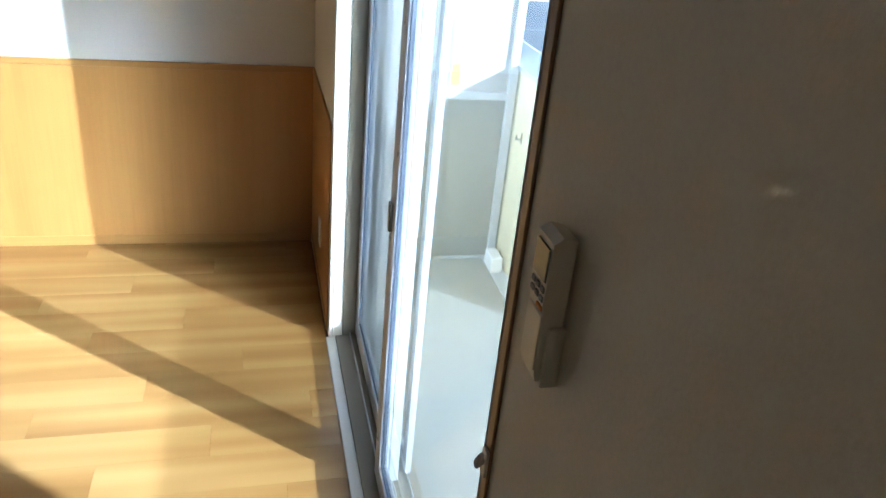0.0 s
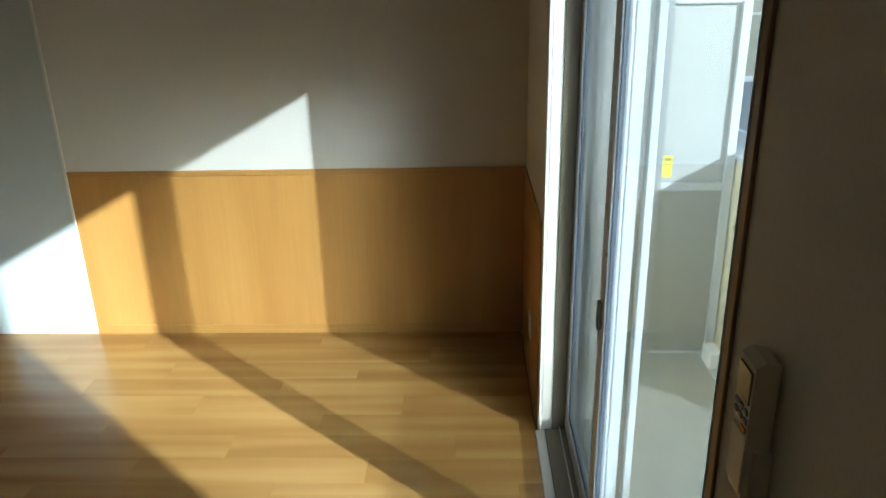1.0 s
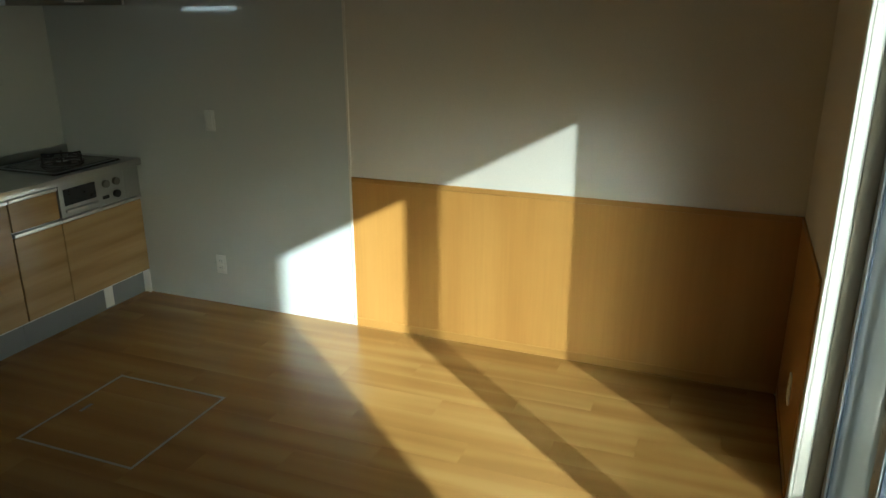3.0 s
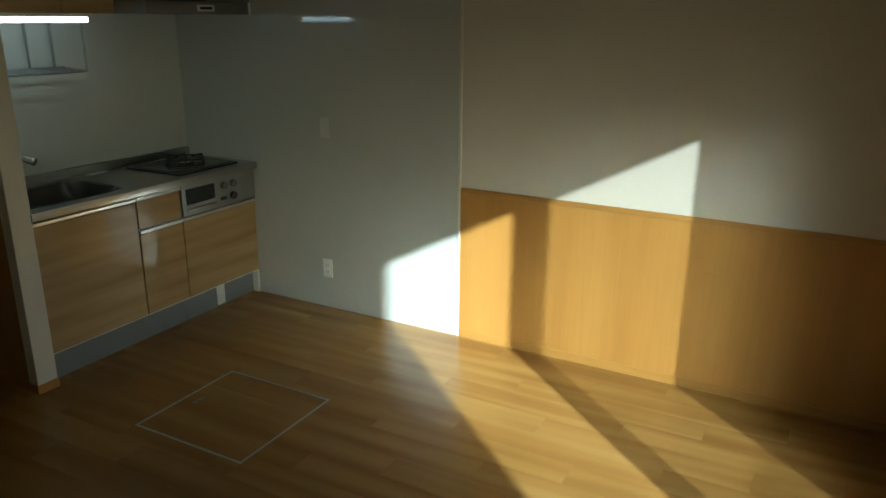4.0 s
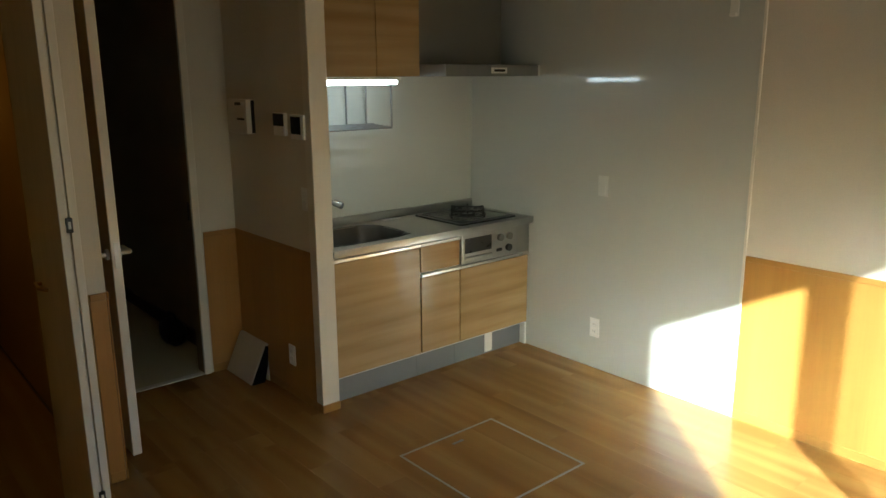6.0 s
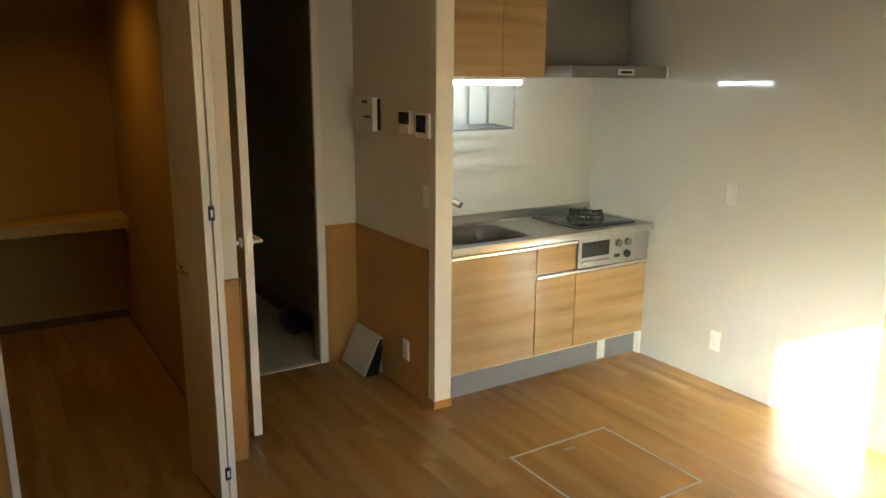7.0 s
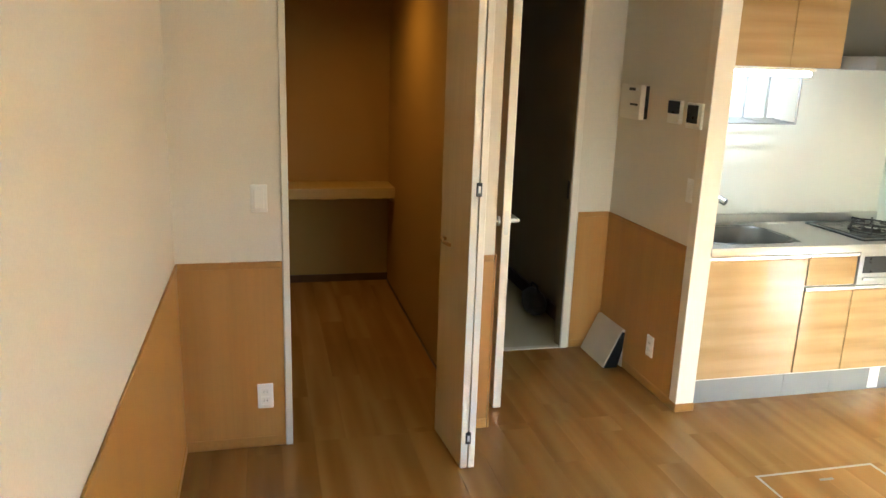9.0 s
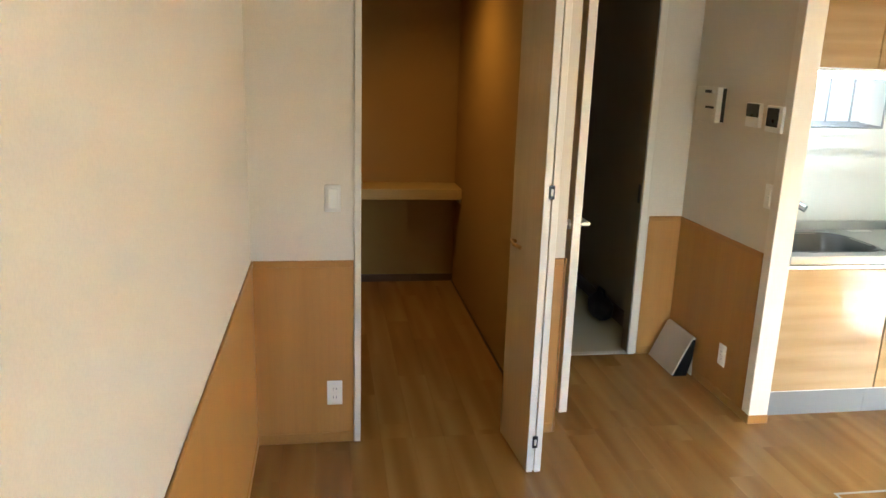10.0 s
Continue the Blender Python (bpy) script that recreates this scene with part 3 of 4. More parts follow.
far_house(16, 29, 112, 122, 5.8, SIDING, BLUE_ROOF, "white two-storey house with a blue roof far off")
far_house(31, 47, 98, 108, 3.4, BLUE_WALL, BLUE_ROOF, "low blue metal shed far off")
far_house(52, 68, 108, 120, 5.6, PARAPET, SASH_GREY, "cream house with a grey roof far off")
LEAF = plain("bush_leaf", (0.06, 0.085, 0.035), 0.7, wear=0.4, scale=8.0)


def bush(x, y, r, label):
    b = thing("bush", (x, y, GZ), label, "bush")
    rng = random.Random(int(x * 10))
    bm = bmesh.new()
    for _ in range(900):
        d = Vector((rng.gauss(0, 1), rng.gauss(0, 1), abs(rng.gauss(0, 1)))).normalized() * r * rng.uniform(0.55, 1.05)
        c = Vector((x, y, GZ + 0.2)) + Vector((d.x * 1.3, d.y, d.z))
        u = Vector((rng.gauss(0, 1), rng.gauss(0, 1), rng.gauss(0, 1))).normalized() * 0.10
        v = u.orthogonal().normalized() * 0.07
        bm.faces.new([bm.verts.new(c + p) for p in (u, v, -u, -v)])
    part("foliage", bm, LEAF, b, smooth=False)
    part("stem", rods([((x, y, GZ), (x, y, GZ + r * 0.9)), ((x, y, GZ + 0.2), (x + 0.4 * r, y, GZ + r * 0.7)), ((x, y, GZ + 0.2), (x - 0.5 * r, y, GZ + r * 0.6))], 0.04, 6), DARK_WOOD, b)


bush(17.5, 54.0, 1.5, "rounded green bush far off beside the grass")
bush(14.0, 53.0, 1.1, "rounded green bush far off beside the grass")

# ---------------------------------------------------------------- kitchen
CT = 0.888                     # worktop height
KF = -3.492                    # door plane
KY0, KY1 = 1.988, 3.500
G = "kitchen base units"


def front_panel(name, y0, y1, z0, z1, parent, label=""):
    return part(name, boxes((KF - 0.018, KF, y0, y1, z0, z1), bevel=0.0015), FRONT, parent, label)


def handle_rail(y0, y1, z, parent):
    part("handle_rail", prism(((KF - 0.018, z), (KF + 0.006, z), (KF + 0.010, z + 0.004), (KF + 0.010, z + 0.018), (KF + 0.004, z + 0.020), (KF - 0.018, z + 0.020)),
                              "y", y0, y1), ALU, parent, "satin aluminium handle rail")


sinku = thing("sink_cabinet", (-3.75, 2.28, 0.0), "base cabinet with one glossy wood-grain door under the sink", "cabinet", G)
part("body", boxes((XK + 0.01, KF - 0.02, KY0, 2.584, 0.15, 0.66), (KF - 0.04, KF - 0.02, KY0, 2.584, 0.66, 0.846)), WHITE, sinku)
front_panel("door", KY0 + 0.002, 2.580, 0.163, 0.812, sinku)
handle_rail(KY0 + 0.002, 2.580, 0.816, sinku)
part("kickboard", boxes((-3.565, -3.548, KY0, 2.584, 0.0, 0.15)), KICK, sinku, "grey kickboard")

drawu = thing("drawer_cabinet", (-3.75, 2.74, 0.0), "narrow base cabinet with a drawer above a glossy door", "cabinet", G)
part("body", boxes((XK + 0.01, KF - 0.02, 2.586, 2.892, 0.15, 0.846)), WHITE, drawu)
front_panel("drawer_front", 2.588, 2.889, 0.662, 0.815, drawu)
handle_rail(2.588, 2.889, 0.818, drawu)
front_panel("door", 2.588, 2.889, 0.163, 0.628, drawu)
handle_rail(2.588, 2.889, 0.632, drawu)
part("kickboard", boxes((-3.565, -3.548, 2.586, 2.892, 0.0, 0.15)), KICK, drawu, "grey kickboard")

stovu = thing("stove_cabinet", (-3.75, 3.2, 0.0), "base cabinet with a glossy door under the grill", "cabinet", G)
part("body", boxes((XK + 0.01, KF - 0.02, 2.894, KY1, 0.15, 0.640)), WHITE, stovu)
front_panel("door", 2.895, KY1 - 0.004, 0.163, 0.628, stovu)
handle_rail(2.895, KY1 - 0.004, 0.632, stovu)
# black strip puts the shade below the worktop into the colour
part("gap_shade_strip", boxes((KF - 0.0195, KF - 0.012, KY0, KY1, 0.837, 0.8495)), BLACK, stovu, "black strip standing for the shaded gap under the worktop")
part("filler_panel", boxes((KF - 0.02, KF + 0.002, 3.375, KY1, 0.656, 0.846), bevel=0.001), STEEL, stovu, "steel filler panel beside the grill")
part("kickboard", boxes((-3.565, -3.548, 2.894, KY1, 0.0, 0.15)), KICK, stovu, "grey kickboard")
part("vent_plate", boxes((-3.548, -3.542, 3.155, 3.22, 0.01, 0.14), bevel=0.001), WHITE, stovu, "white plate on the kickboard")
part("end_strip", boxes((-3.548, -3.50, 3.488, KY1 + 0.003, 0.0, 0.15), bevel=0.001), WHITE, stovu, "white end strip")

wt = thing("worktop", (-3.75, 2.75, CT), "brushed steel kitchen worktop with a raised back edge", "worktop")
SX0, SX1, SY0, SY1 = -3.965, -3.555, 2.02, 2.575
part("top", boxes((XK + 0.002, -3.462, SY1, YN - 0.007, CT - 0.038, CT), (XK + 0.002, SX0, 1.977, SY1, CT - 0.038, CT), (SX1, -3.462, 1.977, SY1, CT - 0.038, CT),
                  (SX0, SX1, 1.977, SY0, CT - 0.038, CT)), STEEL, wt, smooth=False)
part("front_edge", boxes((-3.462, -3.456, 1.977, YN - 0.007, CT - 0.040, CT + 0.003), bevel=0.002, seg=2), STEEL, wt)
part("back_upstand", boxes((XK + 0.002, XK + 0.018, 1.977, YN - 0.007, CT, CT + 0.052), bevel=0.003), STEEL, wt)
cx, cy, hx, hy = (SX0 + SX1) / 2, (SY0 + SY1) / 2, (SX1 - SX0) / 2, (SY1 - SY0) / 2
bas = part("basin", loft([ring(cx, cy, CT + 0.0025, hx + 0.018, hy + 0.018, 0.135), ring(cx, cy, CT + 0.003, hx + 0.004, hy + 0.004, 0.13),
                          ring(cx, cy, CT - 0.012, hx - 0.006, hy - 0.006, 0.125), ring(cx, cy, CT - 0.15, hx - 0.018, hy - 0.018, 0.12),
                          ring(cx, cy, CT - 0.18, hx - 0.05, hy - 0.05, 0.11)], cap_first=False), steel("sink_steel", (0.15, 0.15, 0.145), 0.3, "x"), wt, "deep steel sink basin")
so = bas.modifiers.new("solidify", "SOLIDIFY")
so.thickness, so.offset = 0.0015, -1
part("drain_plug", rods([((cx - 0.08, cy, CT - 0.18), (cx - 0.08, cy, CT - 0.174))], 0.055, 24), CHROME, bas)

ps_ = thing("paper_strip", (-4.01, 2.76, CT), "small white paper strip lying on the steel worktop", "paper")
part("sheet", boxes((-4.03, -3.985, 2.69, 2.825, CT + 0.001, CT + 0.0025), bevel=0.0004), WHITE, ps_)

tap = thing("faucet", (-3.99, 2.170, CT), "chrome mixer tap with a curved spout at the sink", "faucet")
part("tap_base", rods([((-4.0, 2.170, CT), (-4.0, 2.170, CT + 0.05))], 0.026, 18), CHROME, tap)
part("spout", bent_rod([(-4.0, 2.170, CT + 0.04), (-4.0, 2.170, CT + 0.16), (-3.985, 2.180, CT + 0.19), (-3.94, 2.200, CT + 0.195), (-3.85, 2.255, CT + 0.178)], 0.014, 12), CHROME, tap)
part("spray_head", rods([((-3.87, 2.248, CT + 0.183), (-3.825, 2.272, CT + 0.165))], 0.021, 14), CHROME, tap)
part("lever", rods([((-4.0, 2.170, CT + 0.16), (-3.99, 2.110, CT + 0.2))], 0.008, 10), CHROME, tap)

HX0, HX1, HY0, HY1 = -3.99, -3.525, 2.93, 3.42
hob = thing("gas_hob", (-3.75, 3.18, CT), "black-edged built-in gas hob with one iron trivet and a front grill", "stove")
part("hob_rim", loft([ring((HX0 + HX1) / 2, (HY0 + HY1) / 2, CT + 0.0005, (HX1 - HX0) / 2, (HY1 - HY0) / 2, 0.02),
                      ring((HX0 + HX1) / 2, (HY0 + HY1) / 2, CT + 0.010, (HX1 - HX0) / 2 - 0.003, (HY1 - HY0) / 2 - 0.003, 0.02)]), BLACK, hob, "black rim")
part("hob_plate", loft([ring((HX0 + HX1) / 2, (HY0 + HY1) / 2, CT + 0.010, (HX1 - HX0) / 2 - 0.03, (HY1 - HY0) / 2 - 0.03, 0.02),
                        ring((HX0 + HX1) / 2, (HY0 + HY1) / 2, CT + 0.013, (HX1 - HX0) / 2 - 0.034, (HY1 - HY0) / 2 - 0.034, 0.02)]),
     plain("hob_glass", (0.06, 0.062, 0.06), 0.22), hob, "dark grey glass plate")
bx, by = -3.725, 3.165
bu = part("burner", rods([((bx, by, CT + 0.013), (bx, by, CT + 0.028))], 0.05, 24), IRON, hob, "round burner head")
part("burner_cap", rods([((bx, by, CT + 0.028), (bx, by, CT + 0.036))], 0.032, 20), STEEL, bu)
tri = bmesh.new()
for k in range(28):
    a0, a1 = 2 * math.pi * k / 28, 2 * math.pi * (k + 1) / 28
    for rr, zz in ((0.115, 0.022), (0.107, 0.054)):
        rod(tri, (bx + rr * math.cos(a0), by + rr * math.sin(a0), CT + zz), (bx + rr * math.cos(a1), by + rr * math.sin(a1), CT + zz), 0.005, 6)
for k in range(6):
    a = 2 * math.pi * (k + 0.3) / 6
    c, s = math.cos(a), math.sin(a)
    rod(tri, (bx + 0.118 * c, by + 0.118 * s, CT + 0.013), (bx + 0.118 * c, by + 0.118 * s, CT + 0.064), 0.0055, 6)
    rod(tri, (bx + 0.12 * c, by + 0.12 * s, CT + 0.064), (bx + 0.045 * c, by + 0.045 * s, CT + 0.062), 0.0055, 6)
part("trivet", tri, IRON, hob, "black iron trivet")
gr = part("grill_front", boxes((KF - 0.02, KF + 0.006, 2.897, 3.372, 0.656, 0.843), bevel=0.003), STEEL, hob, "steel grill front panel")
part("grill_window", boxes((KF + 0.006, KF + 0.010, 2.925, 3.150, 0.722, 0.815), bevel=0.001), SCREEN, gr, "dark grill window")
part("grill_handle", boxes((KF + 0.006, KF + 0.022, 2.925, 3.150, 0.683, 0.700), bevel=0.004, seg=2), STEEL, gr)
for ky, kz, km in ((3.225, 0.785, KNOB), (3.305, 0.785, KNOB), (3.300, 0.710, BLACK)):
    part("knob", rods([((KF + 0.006, ky, kz), (KF + 0.024, ky, kz))], 0.023, 20), km, gr, "round control knob")
part("button", boxes((KF + 0.006, KF + 0.010, 3.195, 3.245, 0.695, 0.715), bevel=0.001), BLACK, gr)

wc = thing("wall_cabinet", (-3.8, 2.32, 1.79), "wall cabinet with two glossy wood-grain doors over the sink", "cabinet")
part("body", boxes((XK + 0.002, -3.60, 1.977, 2.668, 1.79, CEIL - 0.002)), WHITE, wc)
part("underside", boxes((XK + 0.004, -3.60, 1.979, 2.668, 1.784, 1.79)), FRONT, wc)
for ya, yb in ((1.979, 2.367), (2.370, 2.667)):
    part("door", boxes((-3.60, -3.582, ya, yb, 1.785, CEIL - 0.004), bevel=0.0015), FRONT, wc)

hd = thing("range_hood", (-3.75, 3.1, 1.78), "slim steel range hood with a dark duct cover", "range hood")
hood_bm = loft([[(-4.055, 2.70, 1.782), (-4.055, 3.502, 1.782), (-3.43, 3.502, 1.782), (-3.43, 2.735, 1.782), (-3.59, 2.675, 1.782)],
                [(-4.055, 2.70, 1.845), (-4.055, 3.502, 1.845), (-3.435, 3.502, 1.850), (-3.435, 2.735, 1.850), (-3.59, 2.68, 1.845)]])
bmesh.ops.bevel(hood_bm, geom=list(hood_bm.edges), offset=0.003, segments=1, affect="EDGES")
part("canopy", hood_bm, steel("hood_steel", (0.33, 0.33, 0.315), 0.36, "y"), hd, "slim steel canopy", smooth=False)
part("duct_cover", boxes((-4.055, -3.60, 2.672, 3.33, 1.850, CEIL - 0.002), bevel=0.002), HOOD_STEEL, hd, "dark grey duct cover")
strip = part("control_strip", boxes((-3.434, -3.4285, 3.085, 3.215, 1.798, 1.832), bevel=0.001), WHITE, hd, "small white control strip")
part("button_bar", boxes((-3.4285, -3.426, 3.105, 3.195, 1.808, 1.822), bevel=0.0005), BLACK, strip, "dark row of buttons")
part("end_cap", boxes((-3.434, -3.426, 3.490, 3.503, 1.782, 1.85), bevel=0.001), WHITE, hd)

lamp = thing("under_cabinet_lamp", (-3.74, 2.32, 1.77), "lit slim white tube lamp under the wall cabinet", "lamp")
part("housing", boxes((-3.775, -3.705, 2.02, 2.63, 1.766, 1.783), bevel=0.003), WHITE, lamp)
part("diffuser", boxes((-3.756, -3.726, 2.03, 2.62, 1.738, 1.766), bevel=0.008, seg=3), LED, lamp, "glowing white diffuser")

rk = thing("dish_rack", (-3.93, 2.3, 1.49), "hanging steel wire dish rack under the wall cabinet", "rack")
yr0, yr1 = 2.0, 2.66
for yy in (yr0 + 0.02, 2.46, yr1):
    part("hanger", bent_rod([(-4.035, yy - 0.055, 1.785), (-4.035, yy - 0.055, 1.495), (-3.85, yy, 1.485), (-3.85, yy, 1.785)] if yy == yr1 else
                            [(-4.035, yy, 1.785), (-4.035, yy, 1.495), (-3.85, yy, 1.485)], 0.006), WIRE, rk)
for i, xx in enumerate((-4.03, -3.985, -3.94, -3.895, -3.85)):
    part("shelf_rod", rods([((xx, yr0, 1.497 - 0.003 * i), (xx, yr1, 1.497 - 0.003 * i))], 0.005 if i not in (0, 4) else 0.0065, 8), WIRE, rk)

# ---------------------------------------------------------------- wall fittings


def face_plate(name, label, category, axis, at, u, z, w=0.07, h=0.12, group="", mat=WHITE):
    """A cover plate on a wall: axis '+x' (proud to +x), '-x', '-y'; u is the place along the wall."""
    def bx_(du0, du1, z0, z1, d0, d1):
        if axis == "+x":
            return (at + d0, at + d1, u + du0, u + du1, z + z0, z + z1)
        if axis == "-x":
            return (at - d1, at - d0, u + du0, u + du1, z + z0, z + z1)
        return (u + du0, u + du1, at - d1, at - d0, z + z0, z + z1)
    base = {"+x": (at, u, z), "-x": (at, u, z), "-y": (u, at, z)}[axis]
    t = thing(name, base, label, category, group)
    part("plate", boxes(bx_(-w / 2, w / 2, -h / 2, h / 2, 0, 0.007), bevel=0.003, seg=2), mat, t)
    return t, bx_


def wall_switch(label, axis, at, u, z, keys=1, mat=WHITE):
    t, bx_ = face_plate("wall_switch", label, "switch", axis, at, u, z, group="wall switches", mat=mat)
    hh = 0.09 / keys
    for k in range(keys):
        z0 = -0.045 + k * hh
        part("rocker", boxes(bx_(-0.021, 0.021, z0 + 0.001, z0 + hh - 0.001, 0.007, 0.013), bevel=0.002), mat, t)


def outlet(label, axis, at, u, z, slots=2):
    t, bx_ = face_plate("wall_outlet", label, "outlet", axis, at, u, z, group="wall outlets")
    for k in range(slots):
        zc = (k - (slots - 1) / 2) * 0.042
        s = part("socket", boxes(bx_(-0.02, 0.02, zc - 0.019, zc + 0.019, 0.007, 0.009), bevel=0.002), WHITE, t)
        for du in (-0.008, 0.006):
            part("slot", boxes(bx_(du, du + 0.002, zc - 0.005, zc + 0.006, 0.009, 0.0095)), BLACK, s, smooth=False)


outlet("white double outlet on the honey wood wainscot", "+x", XW + 0.006, -0.217, 0.254)
wall_switch("white rocker switch on the papered wall beside the closet", "+x", XW, -0.221, 1.166)
outlet("white outlet on the glossy kitchen panel wall", "-y", YN - 0.006, -2.925, 0.262)
wall_switch("blank white switch on the glossy kitchen panel wall", "-y", YN - 0.006, -2.905, 1.146, mat=BLANK)
outlet("white outlet on the wainscot beside the window", "-x", XE - 0.006, 3.0, 0.29)
outlet("white outlet on the dark-shaded wing wall wainscot", "-y", 1.879, -3.78, 0.25)
wall_switch("white switch with two keys on the wing wall", "-y", 1.885, -3.562, 1.166, keys=2)

ic = thing("intercom", (-4.24, 1.86, 1.57), "cream wall intercom with a small display and speaker", "intercom")
part("body", boxes((-4.32, -4.086, 1.836, 1.885, 1.475, 1.665), bevel=0.006, seg=2), OFFWHITE, ic)
part("display", boxes((-4.22, -4.15, 1.834, 1.8365, 1.632, 1.648)), SCREEN, ic)
part("speaker_slot", boxes((-4.20, -4.11, 1.834, 1.8365, 1.550, 1.562)), BLACK, ic)
part("button", boxes((-4.135, -4.11, 1.832, 1.8365, 1.632, 1.648), bevel=0.001), WHITE, ic)
# black band stands for the shadow beside the intercom body
part("shadow_band", boxes((-4.086, -4.080, 1.866, 1.885, 1.480, 1.660), bevel=0.001), BLACK, ic, "black band standing for the shadow at the side")

for xa, xb, z0, z1, lab in ((-3.832, -3.712, 1.484, 1.602, "white floor-heating controller with a dark display"),
                            (-3.652, -3.518, 1.474, 1.598, "white bath controller with a large dark display")):
    c = thing("wall_controller", ((xa + xb) / 2, 1.875, z0), lab, "controller", "wall controllers")
    part("body", boxes((xa, xb, 1.864, 1.885, z0, z1), bevel=0.003, seg=2), WHITE, c)
    wide = xa < -3.7
    low = z0 + (0.05 if wide else 0.026)
    part("display", boxes((xa + (0.004 if wide else 0.01), xb - (0.006 if wide else 0.03), 1.8615, 1.8645, low, z1 - (0.004 if wide else 0.01))), SCREEN, c)
    part("button", boxes((xb - 0.022, xb - 0.008, 1.861, 1.8645, z0 + 0.012, z0 + 0.022)), OFFWHITE, c)

# slant-fronted box on the alcove floor
sb = thing("slanted_box", (-4.22, 1.80, 0.0), "white slant-fronted floor box with a black open side against wainscot", "box")
face = [(1.742, 0.012), (1.845, 0.236), (1.856, 0.243), (1.868, 0.240), (1.873, 0.232), (1.868, 0.230), (1.857, 0.233), (1.850, 0.228), (1.750, 0.010)]
part("front_panel", prism(face, "x", -4.385, -4.06), BOX_FACE, sb, "off-white sloping front panel")
part("core", prism([(1.7535, 0.004), (1.846, 0.214), (1.858, 0.225), (1.869, 0.222), (1.862, 0.110), (1.836, 0.004)], "x", -4.375, -4.0615), MATT_BLACK, sb, "black core", smooth=False)
part("back_leg", prism([(1.862, 0.225), (1.868, 0.225), (1.876, 0.0), (1.869, 0.0)], "x", -4.16, -4.075), OFFWHITE, sb)

bk = thing("wall_bracket", (-2.16, YN - 0.01, 2.07), "small white bracket high on the glossy panel wall", "bracket")
part("bracket_plate", boxes((-2.185, -2.14, YN - 0.014, YN - 0.006, 2.06, 2.20), bevel=0.002), WHITE, bk)
part("bracket_lip", boxes((-2.180, -2.145, YN - 0.030, YN - 0.014, 2.06, 2.075), bevel=0.002), WHITE, bk)

bag = thing("black_bag", (-5.1, 1.70, 0.0), "dark soft bag lying on the hall floor", "bag")
bag_bm = bmesh.new()
bmesh.ops.create_icosphere(bag_bm, subdivisions=3, radius=1.0)
for v in bag_bm.verts:
    k = 1 + 0.12 * noise.noise(v.co * 2.3)
    v.co = Vector((v.co.x * 0.17 * k - 5.12, v.co.y * 0.075 * k + 1.69, max(-0.004, v.co.z * 0.10 * k + 0.08)))
part("sack", bag_bm, BLACK, bag)
part("bag_handle", bent_rod([(-5.2, 1.69, 0.16), (-5.17, 1.69, 0.21), (-5.07, 1.69, 0.21), (-5.04, 1.69, 0.16)], 0.007), BLACK, bag)

# ---------------------------------------------------------------- doors


def plan_slab(corners, z0, z1):
    bm = loft([[(x, y, z0) for x, y in corners], [(x, y, z1) for x, y in corners]])
    bmesh.ops.bevel(bm, geom=list(bm.edges), offset=0.002, segments=1, affect="EDGES")
    return bm


fd = thing("folding_door", (-3.3, 0.63, 0.0), "cream two-leaf folding closet door, folded open", "door")
la = part("leaf", plan_slab([(-3.487, 0.581), (-3.117, 0.613), (-3.117, 0.641), (-3.487, 0.609)], 0.012, 2.345), DOOR_FACE, fd, "cream leaf facing the closet opening")
lb = part("leaf", plan_slab([(-3.487, 0.650), (-3.117, 0.648), (-3.117, 0.676), (-3.487, 0.678)], 0.012, 2.345), DOOR_FACE, fd, "cream leaf facing the hall")
part("edge_strip", boxes((-3.117, -3.111, 0.612, 0.641, 0.012, 2.345), bevel=0.002), DOOR_EDGE, la, "white edge strip")
part("edge_strip", boxes((-3.117, -3.111, 0.648, 0.677, 0.012, 2.345), bevel=0.002), DOOR_EDGE, lb, "white edge strip")
part("hinge_strip", boxes((-3.30, -3.124, 0.640, 0.649, 0.014, 2.343)), DOOR_EDGE, fd, "white strip between the leaves")
for zc in (1.262, 0.158):
    hg = part("catch", boxes((-3.122, -3.107, 0.632, 0.656, zc - 0.028, zc + 0.028), bevel=0.002), BLACK, fd, "dark metal door catch")
    part("catch_roller", boxes((-3.107, -3.104, 0.639, 0.649, zc - 0.014, zc + 0.014), bevel=0.001), WHITE, hg)
part("pull", bent_rod([(-3.41, 0.588, 0.99), (-3.41, 0.566, 0.992), (-3.36, 0.566, 0.985), (-3.335, 0.594, 0.975)], 0.008), WAINSCOT_TRIM, la, "small wooden pull")

hdoor = thing("hall_door", (-4.05, 0.96, 0.0), "cream hinged hall door standing open with a lever", "door")
part("leaf", boxes((-4.41, -3.664, 0.932, 0.972, 0.012, 2.345), bevel=0.002), DOOR_FACE, hdoor)
part("edge_strip", boxes((-3.664, -3.655, 0.931, 0.973, 0.012, 2.345), bevel=0.002), DOOR_EDGE, hdoor, "white door edge")
part("latch_plate", boxes((-3.655, -3.653, 0.942, 0.962, 0.94, 1.06), bevel=0.0005), ALU, hdoor)
for sy, y0 in ((1, 0.972), (-1, 0.932)):
    lv = part("rose", rods([((-3.705, y0, 1.0), (-3.705, y0 + sy * 0.012, 1.0))], 0.025, 18), SATIN, hdoor)
    part("lever", bent_rod([(-3.705, y0 + sy * 0.008, 1.0), (-3.705, y0 + sy * 0.056, 1.0), (-3.825, y0 + sy * 0.058, 1.0)], 0.0105, 10), SATIN, lv, "bright satin metal lever handle")
for zc in (0.25, 1.75):
    part("hinge", rods([((-4.415, 0.975, zc - 0.05), (-4.415, 0.975, zc + 0.05))], 0.007, 10), ALU, hdoor)

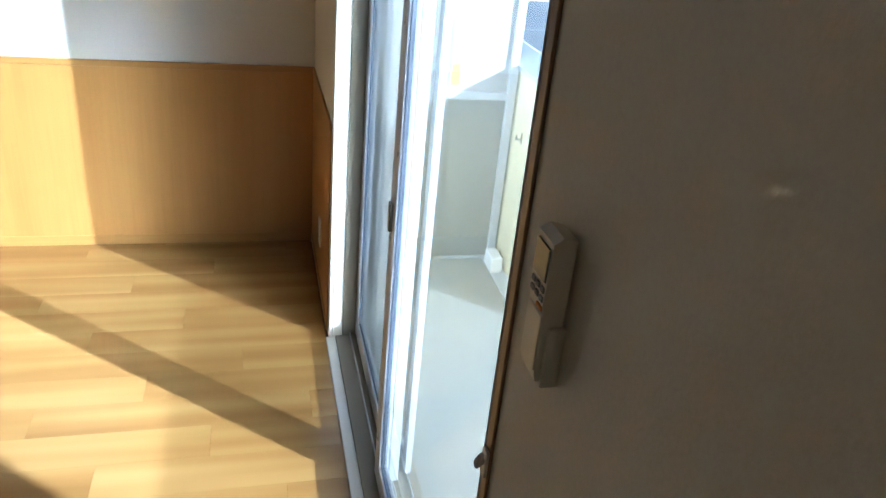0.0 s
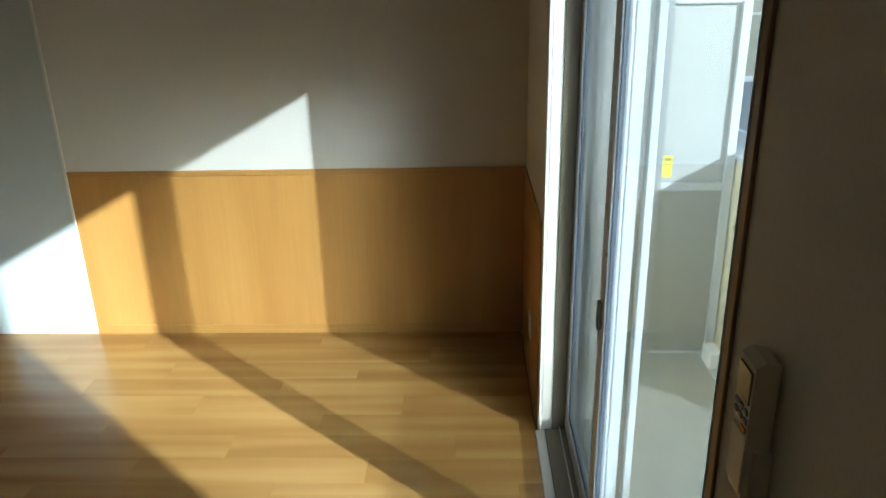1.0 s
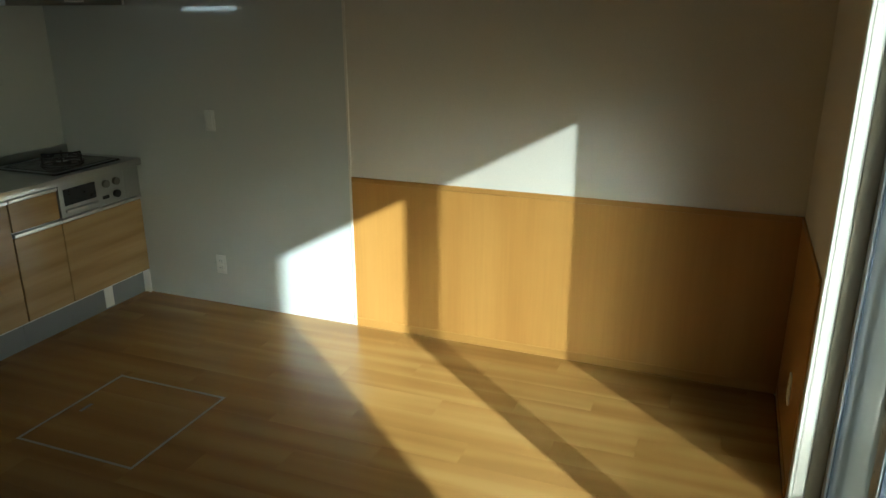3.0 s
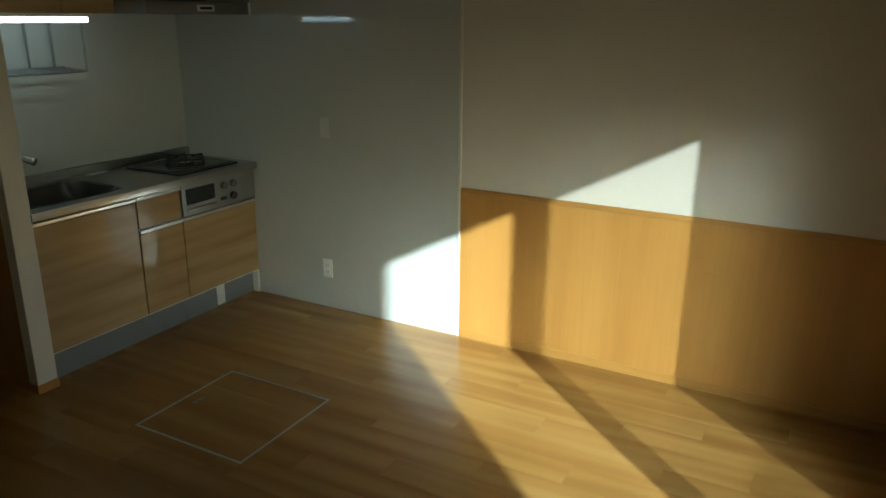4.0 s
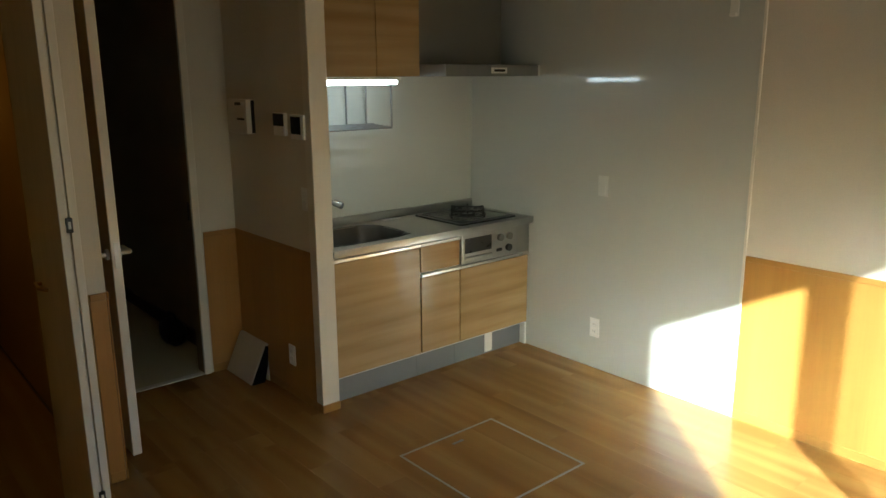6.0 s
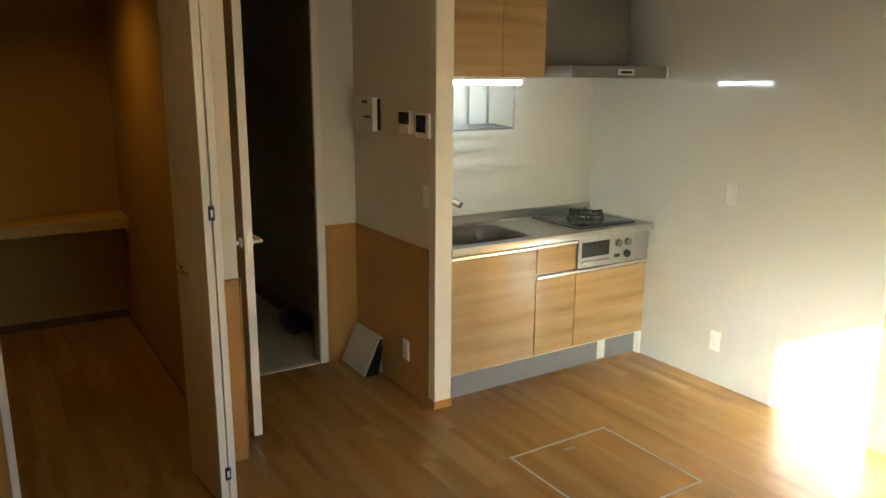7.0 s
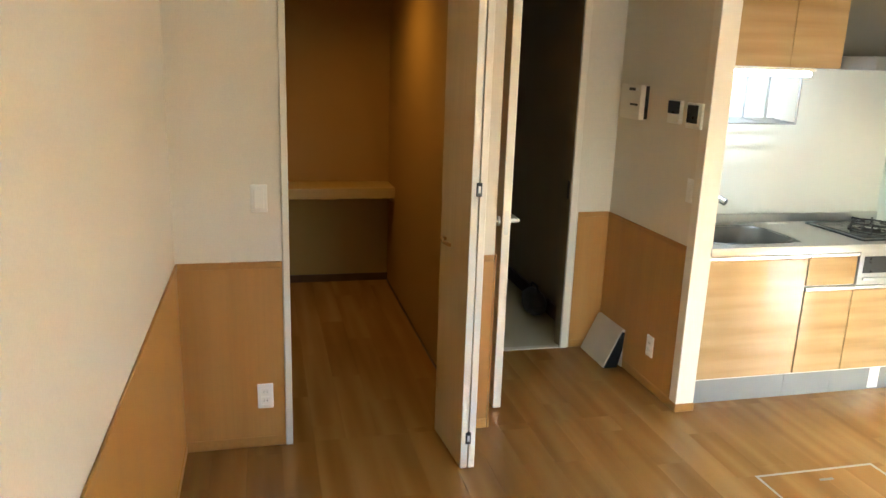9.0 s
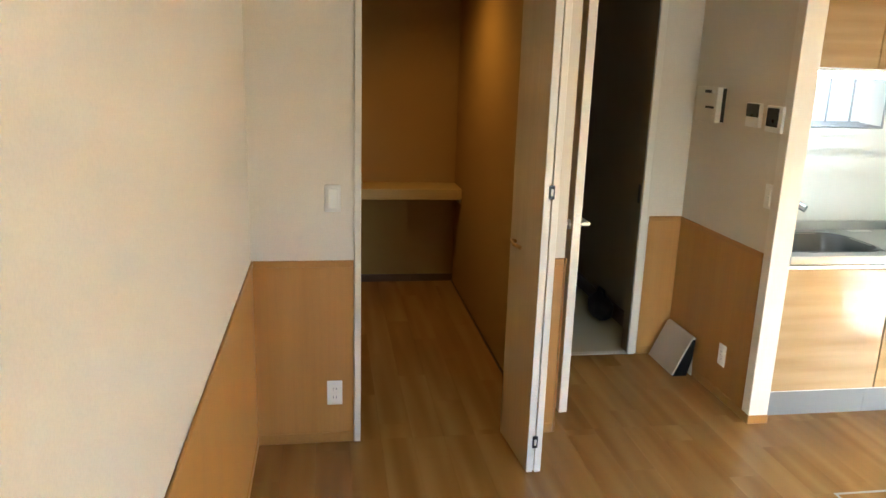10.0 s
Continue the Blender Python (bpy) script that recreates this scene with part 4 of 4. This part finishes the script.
# ---------------------------------------------------------------- remote control and tieback hook on the window wall
rc = thing("remote_control", (0.245, 0.590, 1.30), "cream air-conditioner remote in its wall holder beside the window", "remote control")
part("holder", boxes((0.247, XE, 0.571, 0.615, 1.303, 1.368), bevel=0.003, seg=2), OFFWHITE, rc, "cream wall holder")
rb = part("body", prism([(0.261, 1.310), (0.261, 1.454), (0.2480, 1.457), (0.2395, 1.451), (0.2385, 1.392), (0.2400, 1.386), (0.2410, 1.318), (0.243, 1.310)], "y", 0.575, 0.611), OFFWHITE, rc)
part("display", boxes((0.2372, 0.2400, 0.578, 0.607, 1.413, 1.445)), LCD, rb, "grey display", smooth=False)
for ky in (0.581, 0.592, 0.603):
    for kz in (1.405, 1.396):
        part("button", boxes((0.2370, 0.2395, ky - 0.004, ky + 0.004, kz - 0.0028, kz + 0.0028), bevel=0.0008), KICK, rb)
part("button", boxes((0.2375, 0.2405, 0.578, 0.590, 1.384, 1.389), bevel=0.0008), ORANGE, rb, "orange button")
part("flap", boxes((0.2385, 0.2415, 0.5745, 0.6095, 1.322, 1.381), bevel=0.001), OFFWHITE, rb)
th = thing("tieback_hook", (0.26, 0.70, 1.10), "small brown curtain tieback hook on the window casing", "hook")
part("hook_plate", boxes((0.256, 0.2605, 0.697, 0.713, 1.07, 1.11), bevel=0.001), OFFWHITE, th)
part("hook_arm", bent_rod([(0.258, 0.704, 1.095), (0.246, 0.698, 1.092), (0.242, 0.691, 1.105), (0.246, 0.686, 1.12)], 0.0035), OFFWHITE, th)

# ---------------------------------------------------------------- underfloor hatch
HA = (-2.832, -2.198, 1.908, 2.526)
ht = thing("floor_hatch", ((HA[0] + HA[1]) / 2, (HA[2] + HA[3]) / 2, 0.0), "square underfloor storage hatch with aluminium edging in oak boards", "hatch")
e = 0.011
part("edging", boxes((HA[0], HA[0] + e, HA[2], HA[3], -0.012, 0.0015)), EDGING, ht)
part("edging", boxes((HA[1] - e, HA[1], HA[2], HA[3], -0.012, 0.0015)), EDGING, ht)
part("edging", boxes((HA[0] + e, HA[1] - e, HA[2], HA[2] + e, -0.012, 0.0015)), EDGING, ht)
part("edging", boxes((HA[0] + e, HA[1] - e, HA[3] - e, HA[3], -0.012, 0.0015)), EDGING, ht)
part("pull", boxes((-2.757, -2.742, 2.18, 2.25, 0.0, 0.0025), bevel=0.0008), KNOB, ht, "small dull metal pull")
ny = 4
for j in range(ny):
    ya = HA[2] + e + 0.001 + j * (HA[3] - HA[2] - 2 * e - 0.002) / ny
    yb = ya + (HA[3] - HA[2] - 2 * e - 0.002) / ny - 0.0008
    part("plank", boxes((HA[0] + e + 0.001, HA[1] - e - 0.001, ya, yb, -0.012, 0.0)), FLOORING, ht, smooth=False)

# ---------------------------------------------------------------- oak floor boards
floor = thing("floor", (0, 0, 0), "light oak board floor with long grain, satin finish", "floor", kind="structure")
PW, PL = 0.1515, 0.909
rects = [(XW, XE - 0.012, YS, YN), (XH, XW, 0.845, 1.885), (XC, XW, -0.25, 0.765), (XK, XW, 1.975, YN)]
plank_meshes = {}


def plank(x0, x1, y0, y1):
    w, d = round(x1 - x0 - 0.0005, 4), round(y1 - y0 - 0.0005, 4)
    if w < 0.01 or d < 0.004:
        return
    if (w, d) not in plank_meshes:
        plank_meshes[w, d] = mesh_of("plank", boxes((-w / 2, w / 2, -d / 2, d / 2, -0.012, 0.0)), FLOORING)
    ob = new("plank", plank_meshes[w, d])
    ob.parent = floor
    ob.location = ((x0 + x1) / 2, (y0 + y1) / 2, 0)


for rx0, rx1, ry0, ry1 in rects:
    j = math.floor(ry0 / PW)
    while j * PW < ry1:
        y0, y1 = max(ry0, j * PW), min(ry1, (j + 1) * PW)
        off = ((j * 0.37) % 1.0) * PL
        i = math.floor((rx0 - off) / PL)
        while i * PL + off < rx1:
            x0, x1 = max(rx0, i * PL + off), min(rx1, (i + 1) * PL + off)
            if x1 > HA[0] and x0 < HA[1] and y1 > HA[2] and y0 < HA[3]:
                for a0, a1 in ((x0, min(x1, HA[0])), (max(x0, HA[1]), x1)):
                    if a1 - a0 > 0.01:
                        plank(a0, a1, y0, y1)
                m0, m1 = max(x0, HA[0]), min(x1, HA[1])
                if y0 < HA[2]:
                    plank(m0, m1, y0, HA[2])
                if y1 > HA[3]:
                    plank(m0, m1, HA[3], y1)
            else:
                plank(x0, x1, y0, y1)
            i += 1
        j += 1
